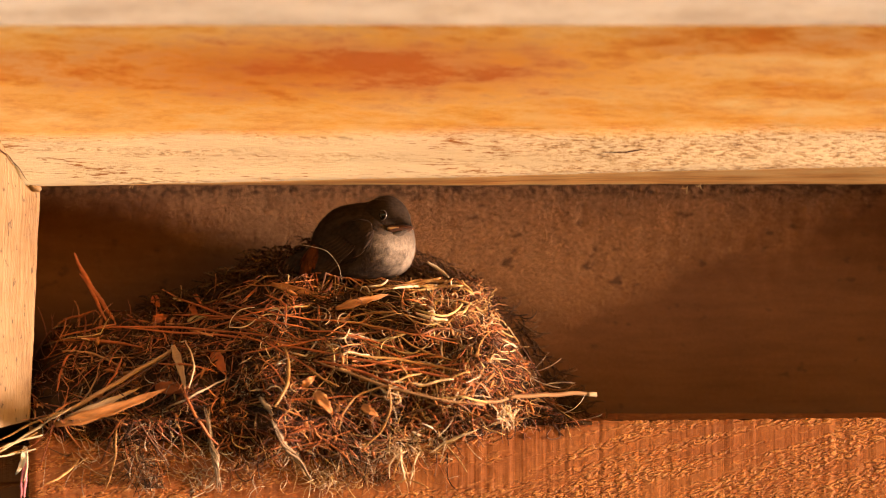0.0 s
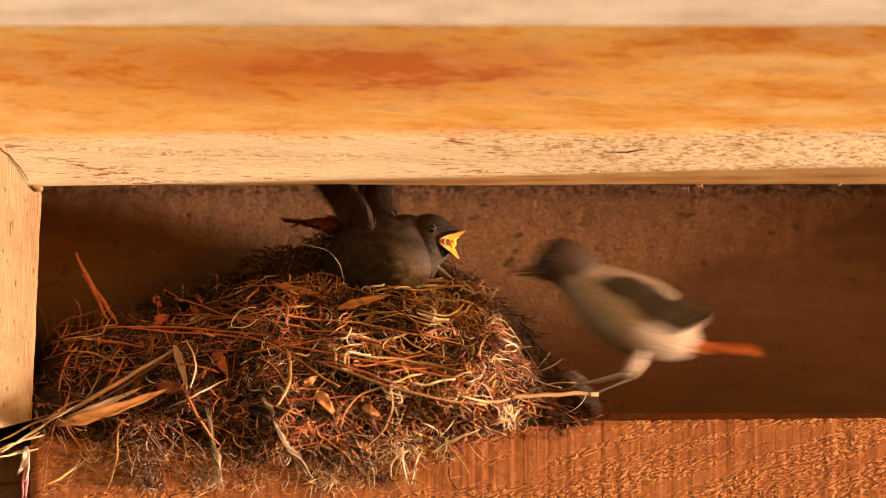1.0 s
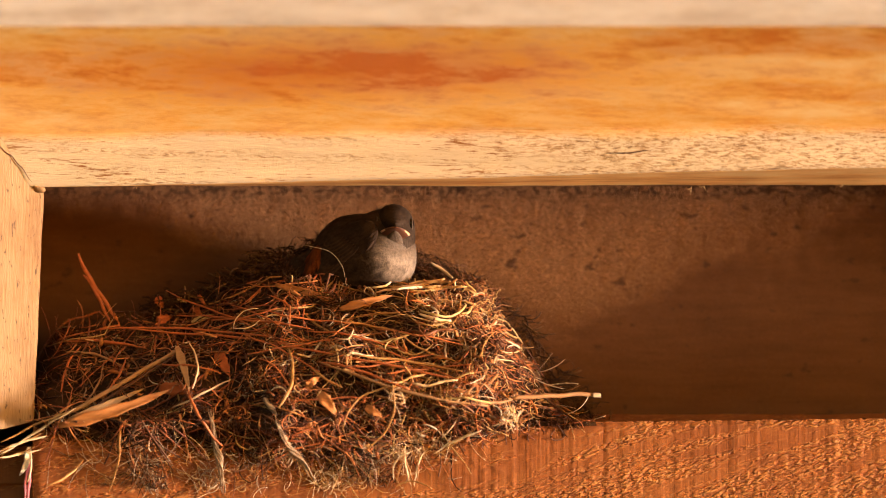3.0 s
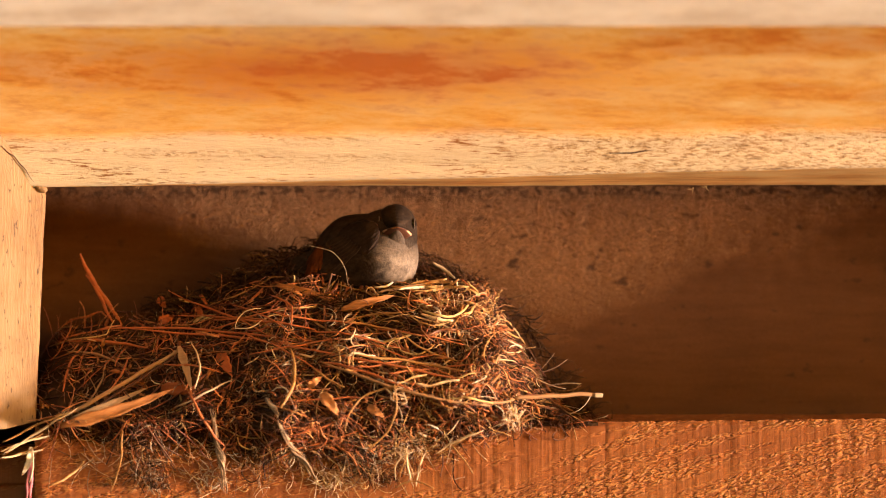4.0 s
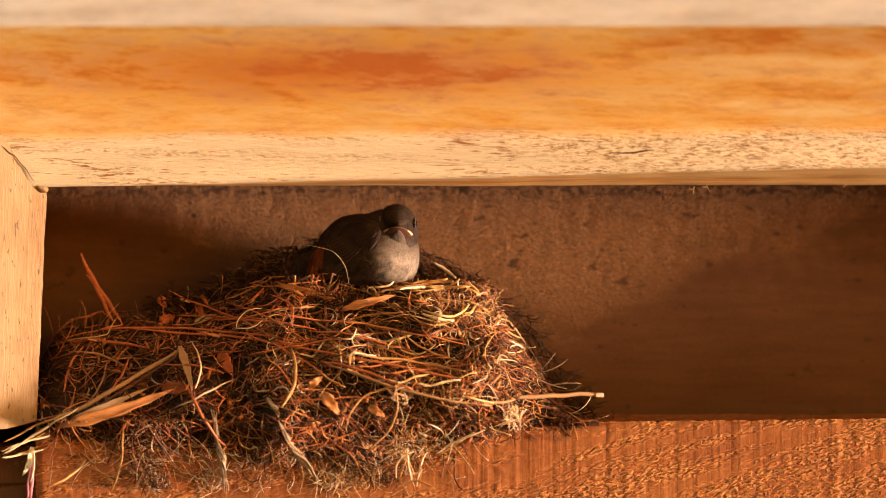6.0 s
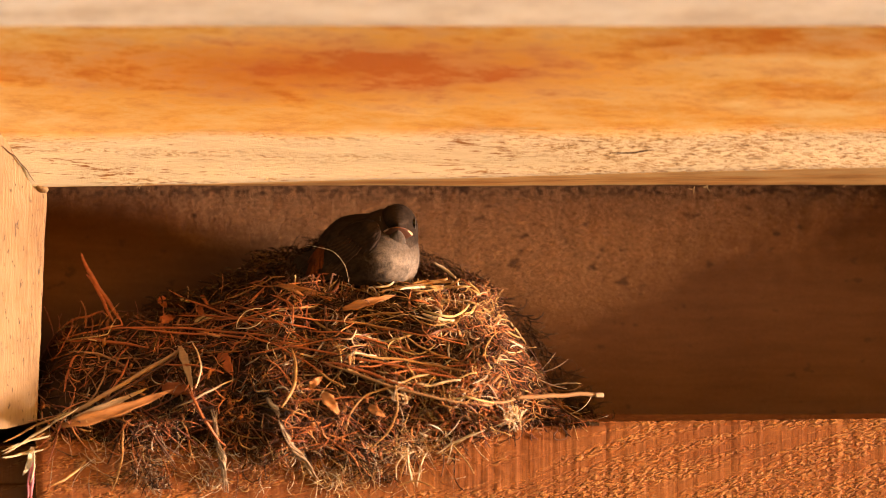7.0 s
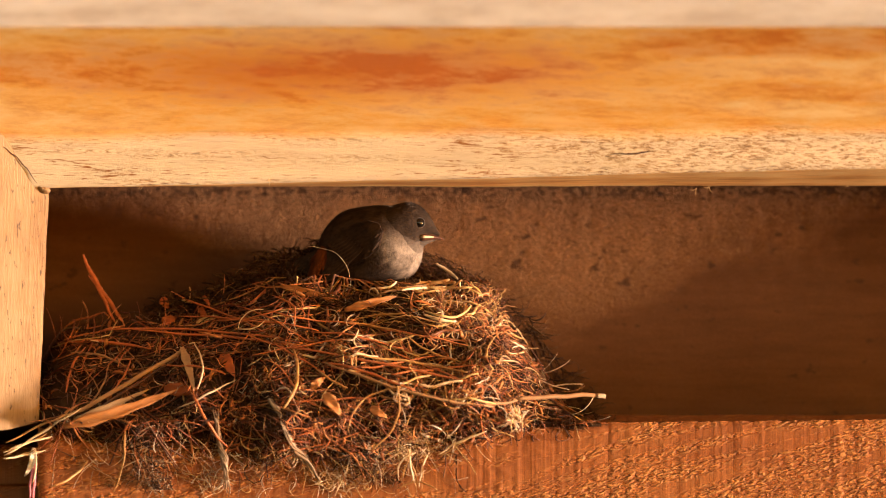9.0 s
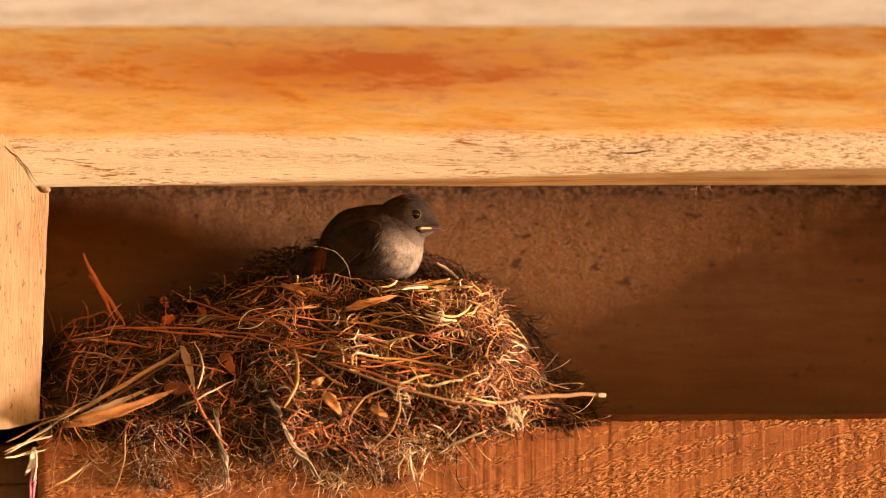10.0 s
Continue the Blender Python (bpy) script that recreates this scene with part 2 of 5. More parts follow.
def plumage(name, top, low, height, spread, side=0.0, front=None, mottle=0.25):
    """Feathers: darker above, paler below, softly mottled, each feather its own tone."""
    m, nt, b = shader(name, 0.9, 0.08)
    xyz = add(nt, "ShaderNodeSeparateXYZ", {0: coords(nt, (1, 1, 1))})
    tone = add(nt, "ShaderNodeNewGeometry").outputs["Random Per Island"]
    cloud = noisy(nt, coords(nt, (170, 230, 230)), 1.0, 3, 0.6, 0.4)
    h = add(nt, "ShaderNodeMath", {0: xyz.outputs[0], 1: side, 2: xyz.outputs[2]}, operation="MULTIPLY_ADD").outputs[0]
    h = add(nt, "ShaderNodeMath", {0: cloud, 1: spread * 1.6, 2: h}, operation="MULTIPLY_ADD").outputs[0]
    j = add(nt, "ShaderNodeMath", {0: tone, 1: spread * 0.04, 2: h}, operation="MULTIPLY_ADD").outputs[0]
    f = add(nt, "ShaderNodeMapRange", {0: j, 1: height - spread * 0.2, 2: height + spread * 1.8}, clamp=True).outputs[0]
    # front also puts the sunlit breast into the colour: dark behind that line
    if front is not None:
        fore = add(nt, "ShaderNodeMath", {0: tone, 1: 0.0004, 2: xyz.outputs[0]}, operation="MULTIPLY_ADD").outputs[0]
        fore = add(nt, "ShaderNodeMath", {0: cloud, 1: 0.010, 2: fore}, operation="MULTIPLY_ADD").outputs[0]
        fore = add(nt, "ShaderNodeMapRange", {0: fore, 1: front + 0.015, 2: front - 0.001}, clamp=True).outputs[0]
        f = add(nt, "ShaderNodeMath", {0: f, 1: fore}, operation="MAXIMUM").outputs[0]
    c = mixed(nt, f, low, top)
    g = ramp(nt, cloud, [(0.3, (1 - mottle,) * 3), (0.7, (1 + mottle,) * 3)])
    c = mixed(nt, 1.0, c, g, "MULTIPLY")
    barb = noisy(nt, coords(nt, (520, 900, 900)), 1.0, 3, 0.6)
    c = mixed(nt, 1.0, c, ramp(nt, barb, [(0.3, (0.78, 0.78, 0.78)), (0.7, (1.24, 1.24, 1.24))]), "MULTIPLY")
    k = ramp(nt, tone, [(0.0, (0.94, 0.94, 0.93)), (1.0, (1.06, 1.06, 1.06))])
    nt.links.new(mixed(nt, 1.0, c, k, "MULTIPLY"), b.inputs["Base Color"])
    bumped(nt, b, mixed(nt, 0.5, barb, noisy(nt, coords(nt, (300, 420, 420)), 1.0, 3, 0.6, 0.8)), 0.45, 0.0014)
    return m


def skin(name, colour, rough=0.4, spec=0.4):
    m, nt, b = shader(name, rough, spec)
    n = noisy(nt, coords(nt, (400, 400, 400)), 1.0, 2, 0.5)
    nt.links.new(ramp(nt, n, [(0.3, tuple(v * 0.8 for v in colour)), (0.7, tuple(min(v * 1.12, 0.95) for v in colour))]),
                 b.inputs["Base Color"])
    return m


# pale breast and neck are kept to the sunlit front, the shaded flank darkened
CHICK_BODY = plumage("fledgling_plumage", (0.031, 0.0195, 0.0130), (0.21, 0.163, 0.124), 0.0065, 0.007, side=0.36, front=0.0150, mottle=0.42)
CHICK_HEAD = plumage("fledgling_head_plumage", (0.031, 0.0200, 0.0135), (0.105, 0.080, 0.061), -0.0105, 0.005)
CHICK_NECK = plumage("fledgling_neck_plumage", (0.031, 0.0195, 0.0130), (0.135, 0.104, 0.080), -0.0030, 0.005, side=0.3, front=0.0)
CHIN = plumage("pale_chin_plumage", (0.075, 0.056, 0.043), (0.115, 0.087, 0.067), -0.003, 0.002)
DOWN = plumage("grey_nestling_down", (0.11, 0.084, 0.066), (0.13, 0.10, 0.08), 0.0, 0.01)
CHICK_WING = plumage("fledgling_wing_plumage", (0.034, 0.0205, 0.0135), (0.030, 0.018, 0.012), 0.0, 0.02)
WING_EDGE = plumage("buff_feather_edges", (0.052, 0.030, 0.018), (0.048, 0.028, 0.017), 0.0, 0.02)
ADULT_BODY = plumage("adult_plumage", (0.175, 0.116, 0.078), (0.32, 0.234, 0.160), 0.012, 0.016)
ADULT_HEAD = plumage("adult_head_plumage", (0.058, 0.036, 0.025), (0.085, 0.057, 0.042), -0.006, 0.006)
ADULT_WING = plumage("adult_wing_plumage", (0.115, 0.078, 0.053), (0.14, 0.096, 0.066), 0.0, 0.02)
ADULT_EDGE = plumage("pale_feather_edges", (0.16, 0.115, 0.082), (0.18, 0.13, 0.094), 0.0, 0.02)
TAIL = plumage("rufous_tail_plumage", (0.26, 0.060, 0.012), (0.29, 0.072, 0.015), 0.0, 0.01)
RUMP = plumage("dull_orange_rump", (0.078, 0.022, 0.006), (0.082, 0.023, 0.0065), 0.0, 0.01)
TAIL_DARK = plumage("dark_tail_plumage", (0.060, 0.036, 0.025), (0.065, 0.038, 0.026), 0.0, 0.01)
HORN = skin("dark_horn", (0.075, 0.045, 0.03), 0.35)
FLANGE = skin("pale_gape_flange", (0.58, 0.37, 0.21), 0.5)
BILL = skin("brown_orange_bill", (0.085, 0.032, 0.016), 0.5)
MOUTH = skin("orange_mouth_lining", (0.80, 0.27, 0.022), 0.65, 0.15)
THROAT = skin("red_throat", (0.26, 0.040, 0.006), 0.6, 0.15)
EYE_BLACK = skin("black_eye", (0.008, 0.006, 0.005), 0.05, 0.6)
LID = skin("pale_grey_eyelid", (0.10, 0.076, 0.058), 0.8)
LEG = skin("brown_leg_scales", (0.17, 0.12, 0.085), 0.5)
SAWN, RENDER = sawn_wood(), old_render()


# ---- mesh tools ----
def part(name, bm, material, parent=None, label="", smooth=True):
    """Links a bmesh as one mesh object, under a thing or a part."""
    me = bpy.data.meshes.new(name)
    bm.to_mesh(me)
    bm.free()
    for m in (material if isinstance(material, (list, tuple)) else [material]):
        me.materials.append(m)
    if smooth:
        me.shade_smooth()
    ob = new(name, me)
    ob.parent = parent
    return tagged(ob, label)


def raw(name, verts, faces, materials, parent=None, label="", slots=None, smooth=True):
    me = bpy.data.meshes.new(name)
    me.from_pydata(verts, [], faces)
    for m in materials:
        me.materials.append(m)
    if slots is not None:
        me.polygons.foreach_set("material_index", slots)
    if smooth:
        me.shade_smooth()
    ob = new(name, me)
    ob.parent = parent
    return tagged(ob, label)


def prism(profile, x0, x1, steps=1, twist=None):
    """A solid with the profile (y, z), drawn along x. twist(x, i) moves the corner i of the profile."""
    bm = bmesh.new()
    rings = []
    for k in range(steps + 1):
        x = x0 + (x1 - x0) * k / steps
        ring = []
        for i, (y, z) in enumerate(profile):
            dy, dz = twist(x, i) if twist else (0, 0)
            ring.append(bm.verts.new((x, y + dy, z + dz)))
        rings.append(ring)
    n = len(profile)
    for a, b in zip(rings, rings[1:]):
        for i in range(n):
            bm.faces.new((a[i], a[(i + 1) % n], b[(i + 1) % n], b[i]))
    bm.faces.new(rings[0][::-1])
    bm.faces.new(rings[-1])
    bmesh.ops.recalc_face_normals(bm, faces=bm.faces)
    return bm


def sheet(nx, nz, place):
    """A grid of points place(i / nx, j / nz), with its faces."""
    verts = [place(i / nx, j / nz) for j in range(nz + 1) for i in range(nx + 1)]
    faces = [(j * (nx + 1) + i, j * (nx + 1) + i + 1, (j + 1) * (nx + 1) + i + 1, (j + 1) * (nx + 1) + i)
             for j in range(nz) for i in range(nx)]
    return verts, faces


class Strands:
    """Collects bent, tapering strands into one mesh."""

    def __init__(self):
        self.verts, self.faces, self.slots = [], [], []

    def add(self, points, radius, slot=0, sides=3, flat=1.0, taper=0.55):
        n = len(points)
        base = len(self.verts)
        for k, p in enumerate(points):
            d = points[min(k + 1, n - 1)] - points[max(k - 1, 0)]
            d = d.normalized() if d.length > 1e-9 else Vector((1, 0, 0))
            a = d.cross(Vector((0.13, 1.0, 0.21))).normalized()
            b = d.cross(a)
            t = k / (n - 1)
            r = radius * (1 - (1 - taper) * abs(2 * t - 1) ** 2.5)
            for s in range(sides):
                q = 2 * math.pi * (s + 0.5) / sides
                self.verts.append(p + a * (math.cos(q) * r) + b * (math.sin(q) * r * flat))
        for k in range(n - 1):
            for s in range(sides):
                i, j = base + k * sides + s, base + k * sides + (s + 1) % sides
                self.faces.append((i, j, j + sides, i + sides))
                self.slots.append(slot)
        self.faces += [tuple(range(base, base + sides))[::-1], tuple(range(base + (n - 1) * sides, base + n * sides))]
        self.slots += [slot, slot]

    def make(self, name, materials, parent, label=""):
        return raw(name, self.verts, self.faces, materials, parent, label, self.slots)


# ---- structure ----
DEPTH = 0.104       # from the beam's face to the wall


def build_beam():
    """The sawn beam: its face is ploughed by the saw, its upper arris torn and rising a little to the east."""
    west, long = -0.2052, 0.9752

    def rise(x):
        t = min(1.0, max(0.0, (x - 0.03) / 0.19))
        return 0.0021 * t

    def face(u, v):
        x, z = west + long * u, -0.085 + 0.085 * v
        saw = noise.noise((x * 150, z * 4, 1.0)) * 0.00030 + noise.noise((x * 420, z * 9, 4.0)) * 0.00016
        tear = noise.noise((x * 190 + z * 60, z * 620, 7.0))
        patch = max(0.0, noise.noise((x * 22, z * 50 + x * 12, 3.0)) + 0.2)
        y = saw - max(0.0, tear) * 0.0007 * (0.25 + patch)
        top = max(0.0, v - 0.955) / 0.045
        z += rise(x) * v - top * (0.0003 + 0.0006 * noise.noise((x * 130, 2.0, 9.0)) + 0.0006 * noise.noise((x * 500, 5.0, 9.0)))
        end = max(0.0, 1 - u * 220)
        return x, y + top * top * 0.0014 + end * end * 0.0020, z
    nx, nz = 1000, 84
    verts, faces = sheet(nx, nz, face)
    n = len(verts)
    east = west + long
    verts += [(west, DEPTH, 0), (east, DEPTH, 0.0), (east, DEPTH, -0.085), (west, DEPTH, -0.085)]
    top = [nz * (nx + 1) + i for i in range(nx + 1)]
    left = [j * (nx + 1) for j in range(nz + 1)]
    faces += [(*top[::-1], n, n + 1), (*range(nx + 1), n + 2, n + 3), (n, n + 3, n + 2, n + 1), (*left[::-1], n + 3, n)]
    ob = raw("beam", verts, faces, [SAWN])
    tagged(ob, "rough-sawn reddish timber beam with torn upper edge below the nest", "beam", kind="structure")
    # the next timber stands back behind the beam's end
    bm = prism([(0.030, -0.085), (0.0300, -0.0302), (0.0312, -0.0290), (0.0300, -0.0278), (0.030, -0.0095), (0.033, -0.0080), (DEPTH, -0.0080), (DEPTH, -0.085)], -0.48, west - 0.0006, 60,
               lambda x, i: (noise.noise((x * 90, i, 1.0)) * 0.0004, noise.noise((x * 70, i, 4.0)) * 0.0004))
    ob = part("beam_west", bm, SAWN, smooth=False)
    tagged(ob, "dark red timber set back behind the end of the beam", "beam", kind="structure")


def build_wall():
    def face(u, v):
        x, z = -0.48 + 1.25 * u, -0.08 + 0.30 * v
        lump = noise.noise((x * 18, z * 22, 2.0)) * 0.0006 + noise.noise((x * 160, z * 170, 5.0)) * (0.0002 + 0.0004 * max(0.0, min(1.0, (z - 0.06) / 0.06)))
        crust = max(0.0, (z - 0.125) / 0.03) * max(0.0, noise.noise((x * 210, z * 230, 8.0))) * 0.0022
        return x, DEPTH + lump - min(crust, 0.003), z
    verts, faces = sheet(570, 150, face)
    n = len(verts)
    nx, nz = 570, 150
    verts += [(-0.48, 0.2, -0.08), (0.77, 0.2, -0.08), (0.77, 0.2, 0.22), (-0.48, 0.2, 0.22)]
    faces += [(n, n + 3, n + 2, n + 1), (*range(nx, -1, -1), n, n + 1), (*range(nz * (nx + 1), n), n + 2, n + 3)]
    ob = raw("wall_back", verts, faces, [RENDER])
    return tagged(ob, "brown gritty rendered wall at the back of the niche", "wall", kind="structure")


def build_soffit():
    """The stained board that slopes out over the niche; its lower arris is a little out of true."""
    def twist(x, i):
        wave = noise.noise((x * 9, 0.3, 2.0)) * 0.0006 + noise.noise((x * 60, 0.3, 6.0)) * 0.0002
        lean = 0.062 * (0.2186 - x) / 0.40
        sag = -0.0068 * min(1.0, max(0.0, (0.2186 - x) / 0.43))
        if i in (0, 1):
            return max(0.0, lean) * 0.41, wave + sag
        if i in (2, 3, 4):
            return max(0.0, lean) * 0.385, 0
        if i in (5, 6):
            return max(0.0, lean) * 0.385, max(0.0, lean) * 0.385 * 0.132
        return (0, wave if i == 8 else 0)
    profile = [(-0.030, 0.1232), (-0.0315, 0.1246), (-0.0370, 0.1386), (-0.0392, 0.1426), (-0.0470, 0.1469), (-0.115, 0.1837), (-0.113, 0.212), (0.05, 0.212), (0.05, 0.1236)]
    bm = prism(profile, -0.48, 0.77, 240, twist)
    for f in bm.faces:
        f.material_index = 1 if f.normal.z < -0.97 else 0
        f.smooth = True
    for e in bm.edges:
        e.smooth = len({f.material_index for f in e.link_faces}) == 1 and e.calc_face_angle(0) < 0.6
    ob = part("soffit_board", bm, [WOOD_SOFFIT, WOOD_UNDER], smooth=False)
    bevel = ob.modifiers.new("edge", "BEVEL")
    bevel.width, bevel.segments, bevel.limit_method, bevel.angle_limit = 0.0007, 2, "ANGLE", radians(25)
    tagged(ob, "orange-stained softwood board sloping out over the niche, worn lower edge", "board", kind="structure")
    # a drying crack on the worn strip
    def sliver(name, xa, za, xb, zb, thick, lift, material):
        bm = bmesh.new()
        rows = []
        for k in range(9):
            t = k / 8
            x, z = xa + (xb - xa) * t, za + (zb - za) * t + 0.0003 * math.sin(t * 8 + xa * 900)
            lean = 0.062 * max(0.0, 0.2186 - x) / 0.40 * 0.39
            y = -0.0315 - 0.007 * (z - 0.1246) / 0.0178 + lean - lift * math.sin(t * math.pi) - 0.00025
            r = thick * math.sin(math.pi * (0.04 + 0.92 * t))
            rows.append([bm.verts.new(p) for p in ((x, y, z - r), (x, y - 0.0003 - lift * 0.3, z), (x, y, z + r), (x, y + 0.0006, z))])
        for a, b in zip(rows, rows[1:]):
            for i in range(4):
                bm.faces.new((a[i], a[(i + 1) % 4], b[(i + 1) % 4], b[i]))
        bm.faces.new(rows[0])
        bm.faces.new(rows[-1])
        bmesh.ops.recalc_face_normals(bm, faces=bm.faces)
        return part(name, bm, material, ob)
    sliver("crack", 0.0775, 0.1306, 0.1020, 0.1323, 0.00042, 0.0, BROWN)
    profile = [(-0.1700, 0.1752), (-0.245, 0.2284), (-0.245, 0.250), (-0.1150, 0.2135), (-0.1165, 0.1960)]
    ob = part("eaves_board", prism(profile, -0.48, 0.77, 8), WOOD_PALE, smooth=False)
    bevel = ob.modifiers.new("edge", "BEVEL")
    bevel.width, bevel.segments = 0.0008, 2
    tagged(ob, "pale weathered board above the stained soffit board", "board", kind="structure")
    ob = part("ceiling", prism([(0.051, 0.185), (DEPTH, 0.185), (DEPTH, 0.205), (0.051, 0.205)], -0.48, 0.77), WOOD_SOFFIT, smooth=False)
    tagged(ob, "timber top of the niche", "ceiling", kind="structure")


def build_post(name, side, x, label):
    """An upright whose face is splayed; side -1 stands at the niche's closed end."""
    bm = bmesh.new()
    levels = 60
    rings = []
    for k in range(levels + 1):
        z = 0.172 * k / levels
        lean = x + side * 0.0045 * (1 - z / 0.12)
        w = noise.noise((x, z * 60, 1.0)) * 0.0005 + noise.noise((x, z * 300, 3.0)) * 0.0003
        foot = 1 - min(1.0, z / 0.004)
        ring = [(lean + w, 0.0015, z), (lean + side * 0.0012 + w, -0.0008, z),
                (lean + side * 0.0145, -0.0080, z - 0.004 * foot), (lean + side * 0.0485, -0.026, z - 0.008 * foot),
                (lean + side * 0.09, -0.026, z - 0.008 * foot), (lean + side * 0.09, DEPTH, z), (lean + side * 0.006, DEPTH, z)]
        rings.append([bm.verts.new(p) for p in ring])
    n = 7
    for a, b in zip(rings, rings[1:]):
        for i in range(n):
            bm.faces.new((a[i], a[(i + 1) % n], b[(i + 1) % n], b[i]))
    bm.faces.new(rings[0])
    bm.faces.new(rings[-1])
    bmesh.ops.recalc_face_normals(bm, faces=bm.faces)
    return tagged(part(name, bm, WOOD_POST, smooth=False), label, "post", kind="structure")


build_beam()
build_wall()
build_soffit()


def build_warm_strip():
    """A low strip between beam and wall, added for the warm bounced light there."""
    def twist(x, i):
        return 0, noise.noise((x * 30, 1.7, i)) * 0.0006
    ob = part("batten", prism([(0.060, 0.0), (0.062, 0.005), (0.086, 0.0113), (DEPTH - 0.001, 0.0125), (DEPTH - 0.001, 0.0)], -0.19, 0.60, 160, twist),
              SAWN, smooth=False)
    tagged(ob, "added reddish strip in place of warm light along the foot of the wall", "batten", kind="structure")


build_warm_strip()


def build_mitre(post):
    """The crack where the post's head meets the soffit, and the nub of wood left in its corner."""
    bm = bmesh.new()
    bmesh.ops.create_icosphere(bm, subdivisions=3, radius=1)
    for v in bm.verts:
        v.co *= 1 + 0.16 * noise.noise(v.co * 1.7) + 0.06 * noise.noise(v.co * 5)
    bmesh.ops.transform(bm, verts=bm.verts, matrix=pose(-0.2032, -0.0008, 0.1165, 0, 20, 0) @ Matrix.Diagonal((0.0042, 0.0034, 0.0022, 1)))
    part("nub", bm, WOOD_POST, post)
    s = Strands()
    line = [Vector((-0.2226 + 0.0165 * t, -0.0127 + 0.0072 * t, 0.1362 - 0.0170 * t + 0.0022 * math.sin(t * math.pi) + 0.0004 * math.sin(t * 19))) for t in (k / 14 for k in range(15))]
    s.add([p + Vector((0, 0.00012, 0)) for p in line], 0.00030, 0, 5, 0.9, 0.3)
    s.make("crack", [BROWN], post, "dark open joint")


build_mitre(build_post("post_west", -1, -0.2003, "pale yellow splayed timber post at the end of the niche"))
# out of view: a post added to throw shade on the wall's east part
build_post("shade_post_east", 1, 0.650, "unseen pale timber post, added to shade the east part of the wall")


# ---- the nest ----
RIM_X, RIM_Y = -0.036, 0.051     # middle of the cup


def smooth_step(a, b, v):
    t = min(1.0, max(0.0, (v - a) / (b - a)))
    return t * t * (3 - 2 * t)


def crest(x):
    """Height of the heap over the beam, along the niche."""
    heap = 0.0735 - 0.016 * (1 - smooth_step(-0.155, -0.085, x))
    ends = smooth_step(-0.235, -0.185, x) * (1 - smooth_step(0.004, 0.078, x))
    return heap * ends + 0.004 * noise.noise((x * 60, 3.3, 1.1)) * ends


def hem(x):
    """How far the heap hangs down over the beam's face."""
    return -0.008 * smooth_step(-0.210, -0.175, x) * (1 - smooth_step(-0.03, 0.055, x)) - 0.007 * math.exp(-((x + 0.062) / 0.052) ** 4) - 0.002


def front(x, z):
    """Depth of the heap's front at the height z."""
    top, low = crest(x), hem(x)
    if z >= 0:
        t = min(1.0, max(0.0, 1 - z / max(top, 0.004)))
        y = 0.046 - 0.062 * math.sin(t * math.pi / 2) ** 1.1
    else:
        y = -0.016 + 0.013 * smooth_step(0, 1, z / min(low, -0.003))
    right = smooth_step(0.005, 0.072, x)
    left = 1 - smooth_step(-0.20, -0.06, x)
    return y + 0.028 * right * (1 if z >= 0 else 0.35) + 0.020 * left * (1 if z >= 0 else 0.15) + 0.0125 * noise.noise((x * 42, z * 42, 2.2)) + 0.003 * noise.noise((x * 130, z * 130, 4.2))


rng = random.Random(11)


def wander(x, z, length, angle, curl, lift, steps=7):
    """A strand that lies on the heap's front, curling as it goes."""
    pts = []
    ds = length / steps
    bend = rng.gauss(0, curl)
    x0, z0 = x - math.cos(angle) * length / 2, z - math.sin(angle) * length / 2
    a = angle - bend * steps / 2
    up0, up1 = rng.uniform(-0.002, lift), rng.uniform(-0.002, lift)
    for k in range(steps + 1):
        t = k / steps
        zz = min(z0, crest(x0) + 0.003)
        pts.append(Vector((x0, front(x0, zz) - up0 * (1 - t) - up1 * t - 0.0012 * math.sin(t * math.pi) + rng.gauss(0, 0.0004), zz)))
        a += bend * (1 + 0.6 * math.sin(k * 1.3 + x)) + (rng.gauss(0, 0.14) if rng.random() > 0.12 else rng.gauss(0, 0.9))
        x0 += math.cos(a) * ds
        z0 += math.sin(a) * ds
    return pts


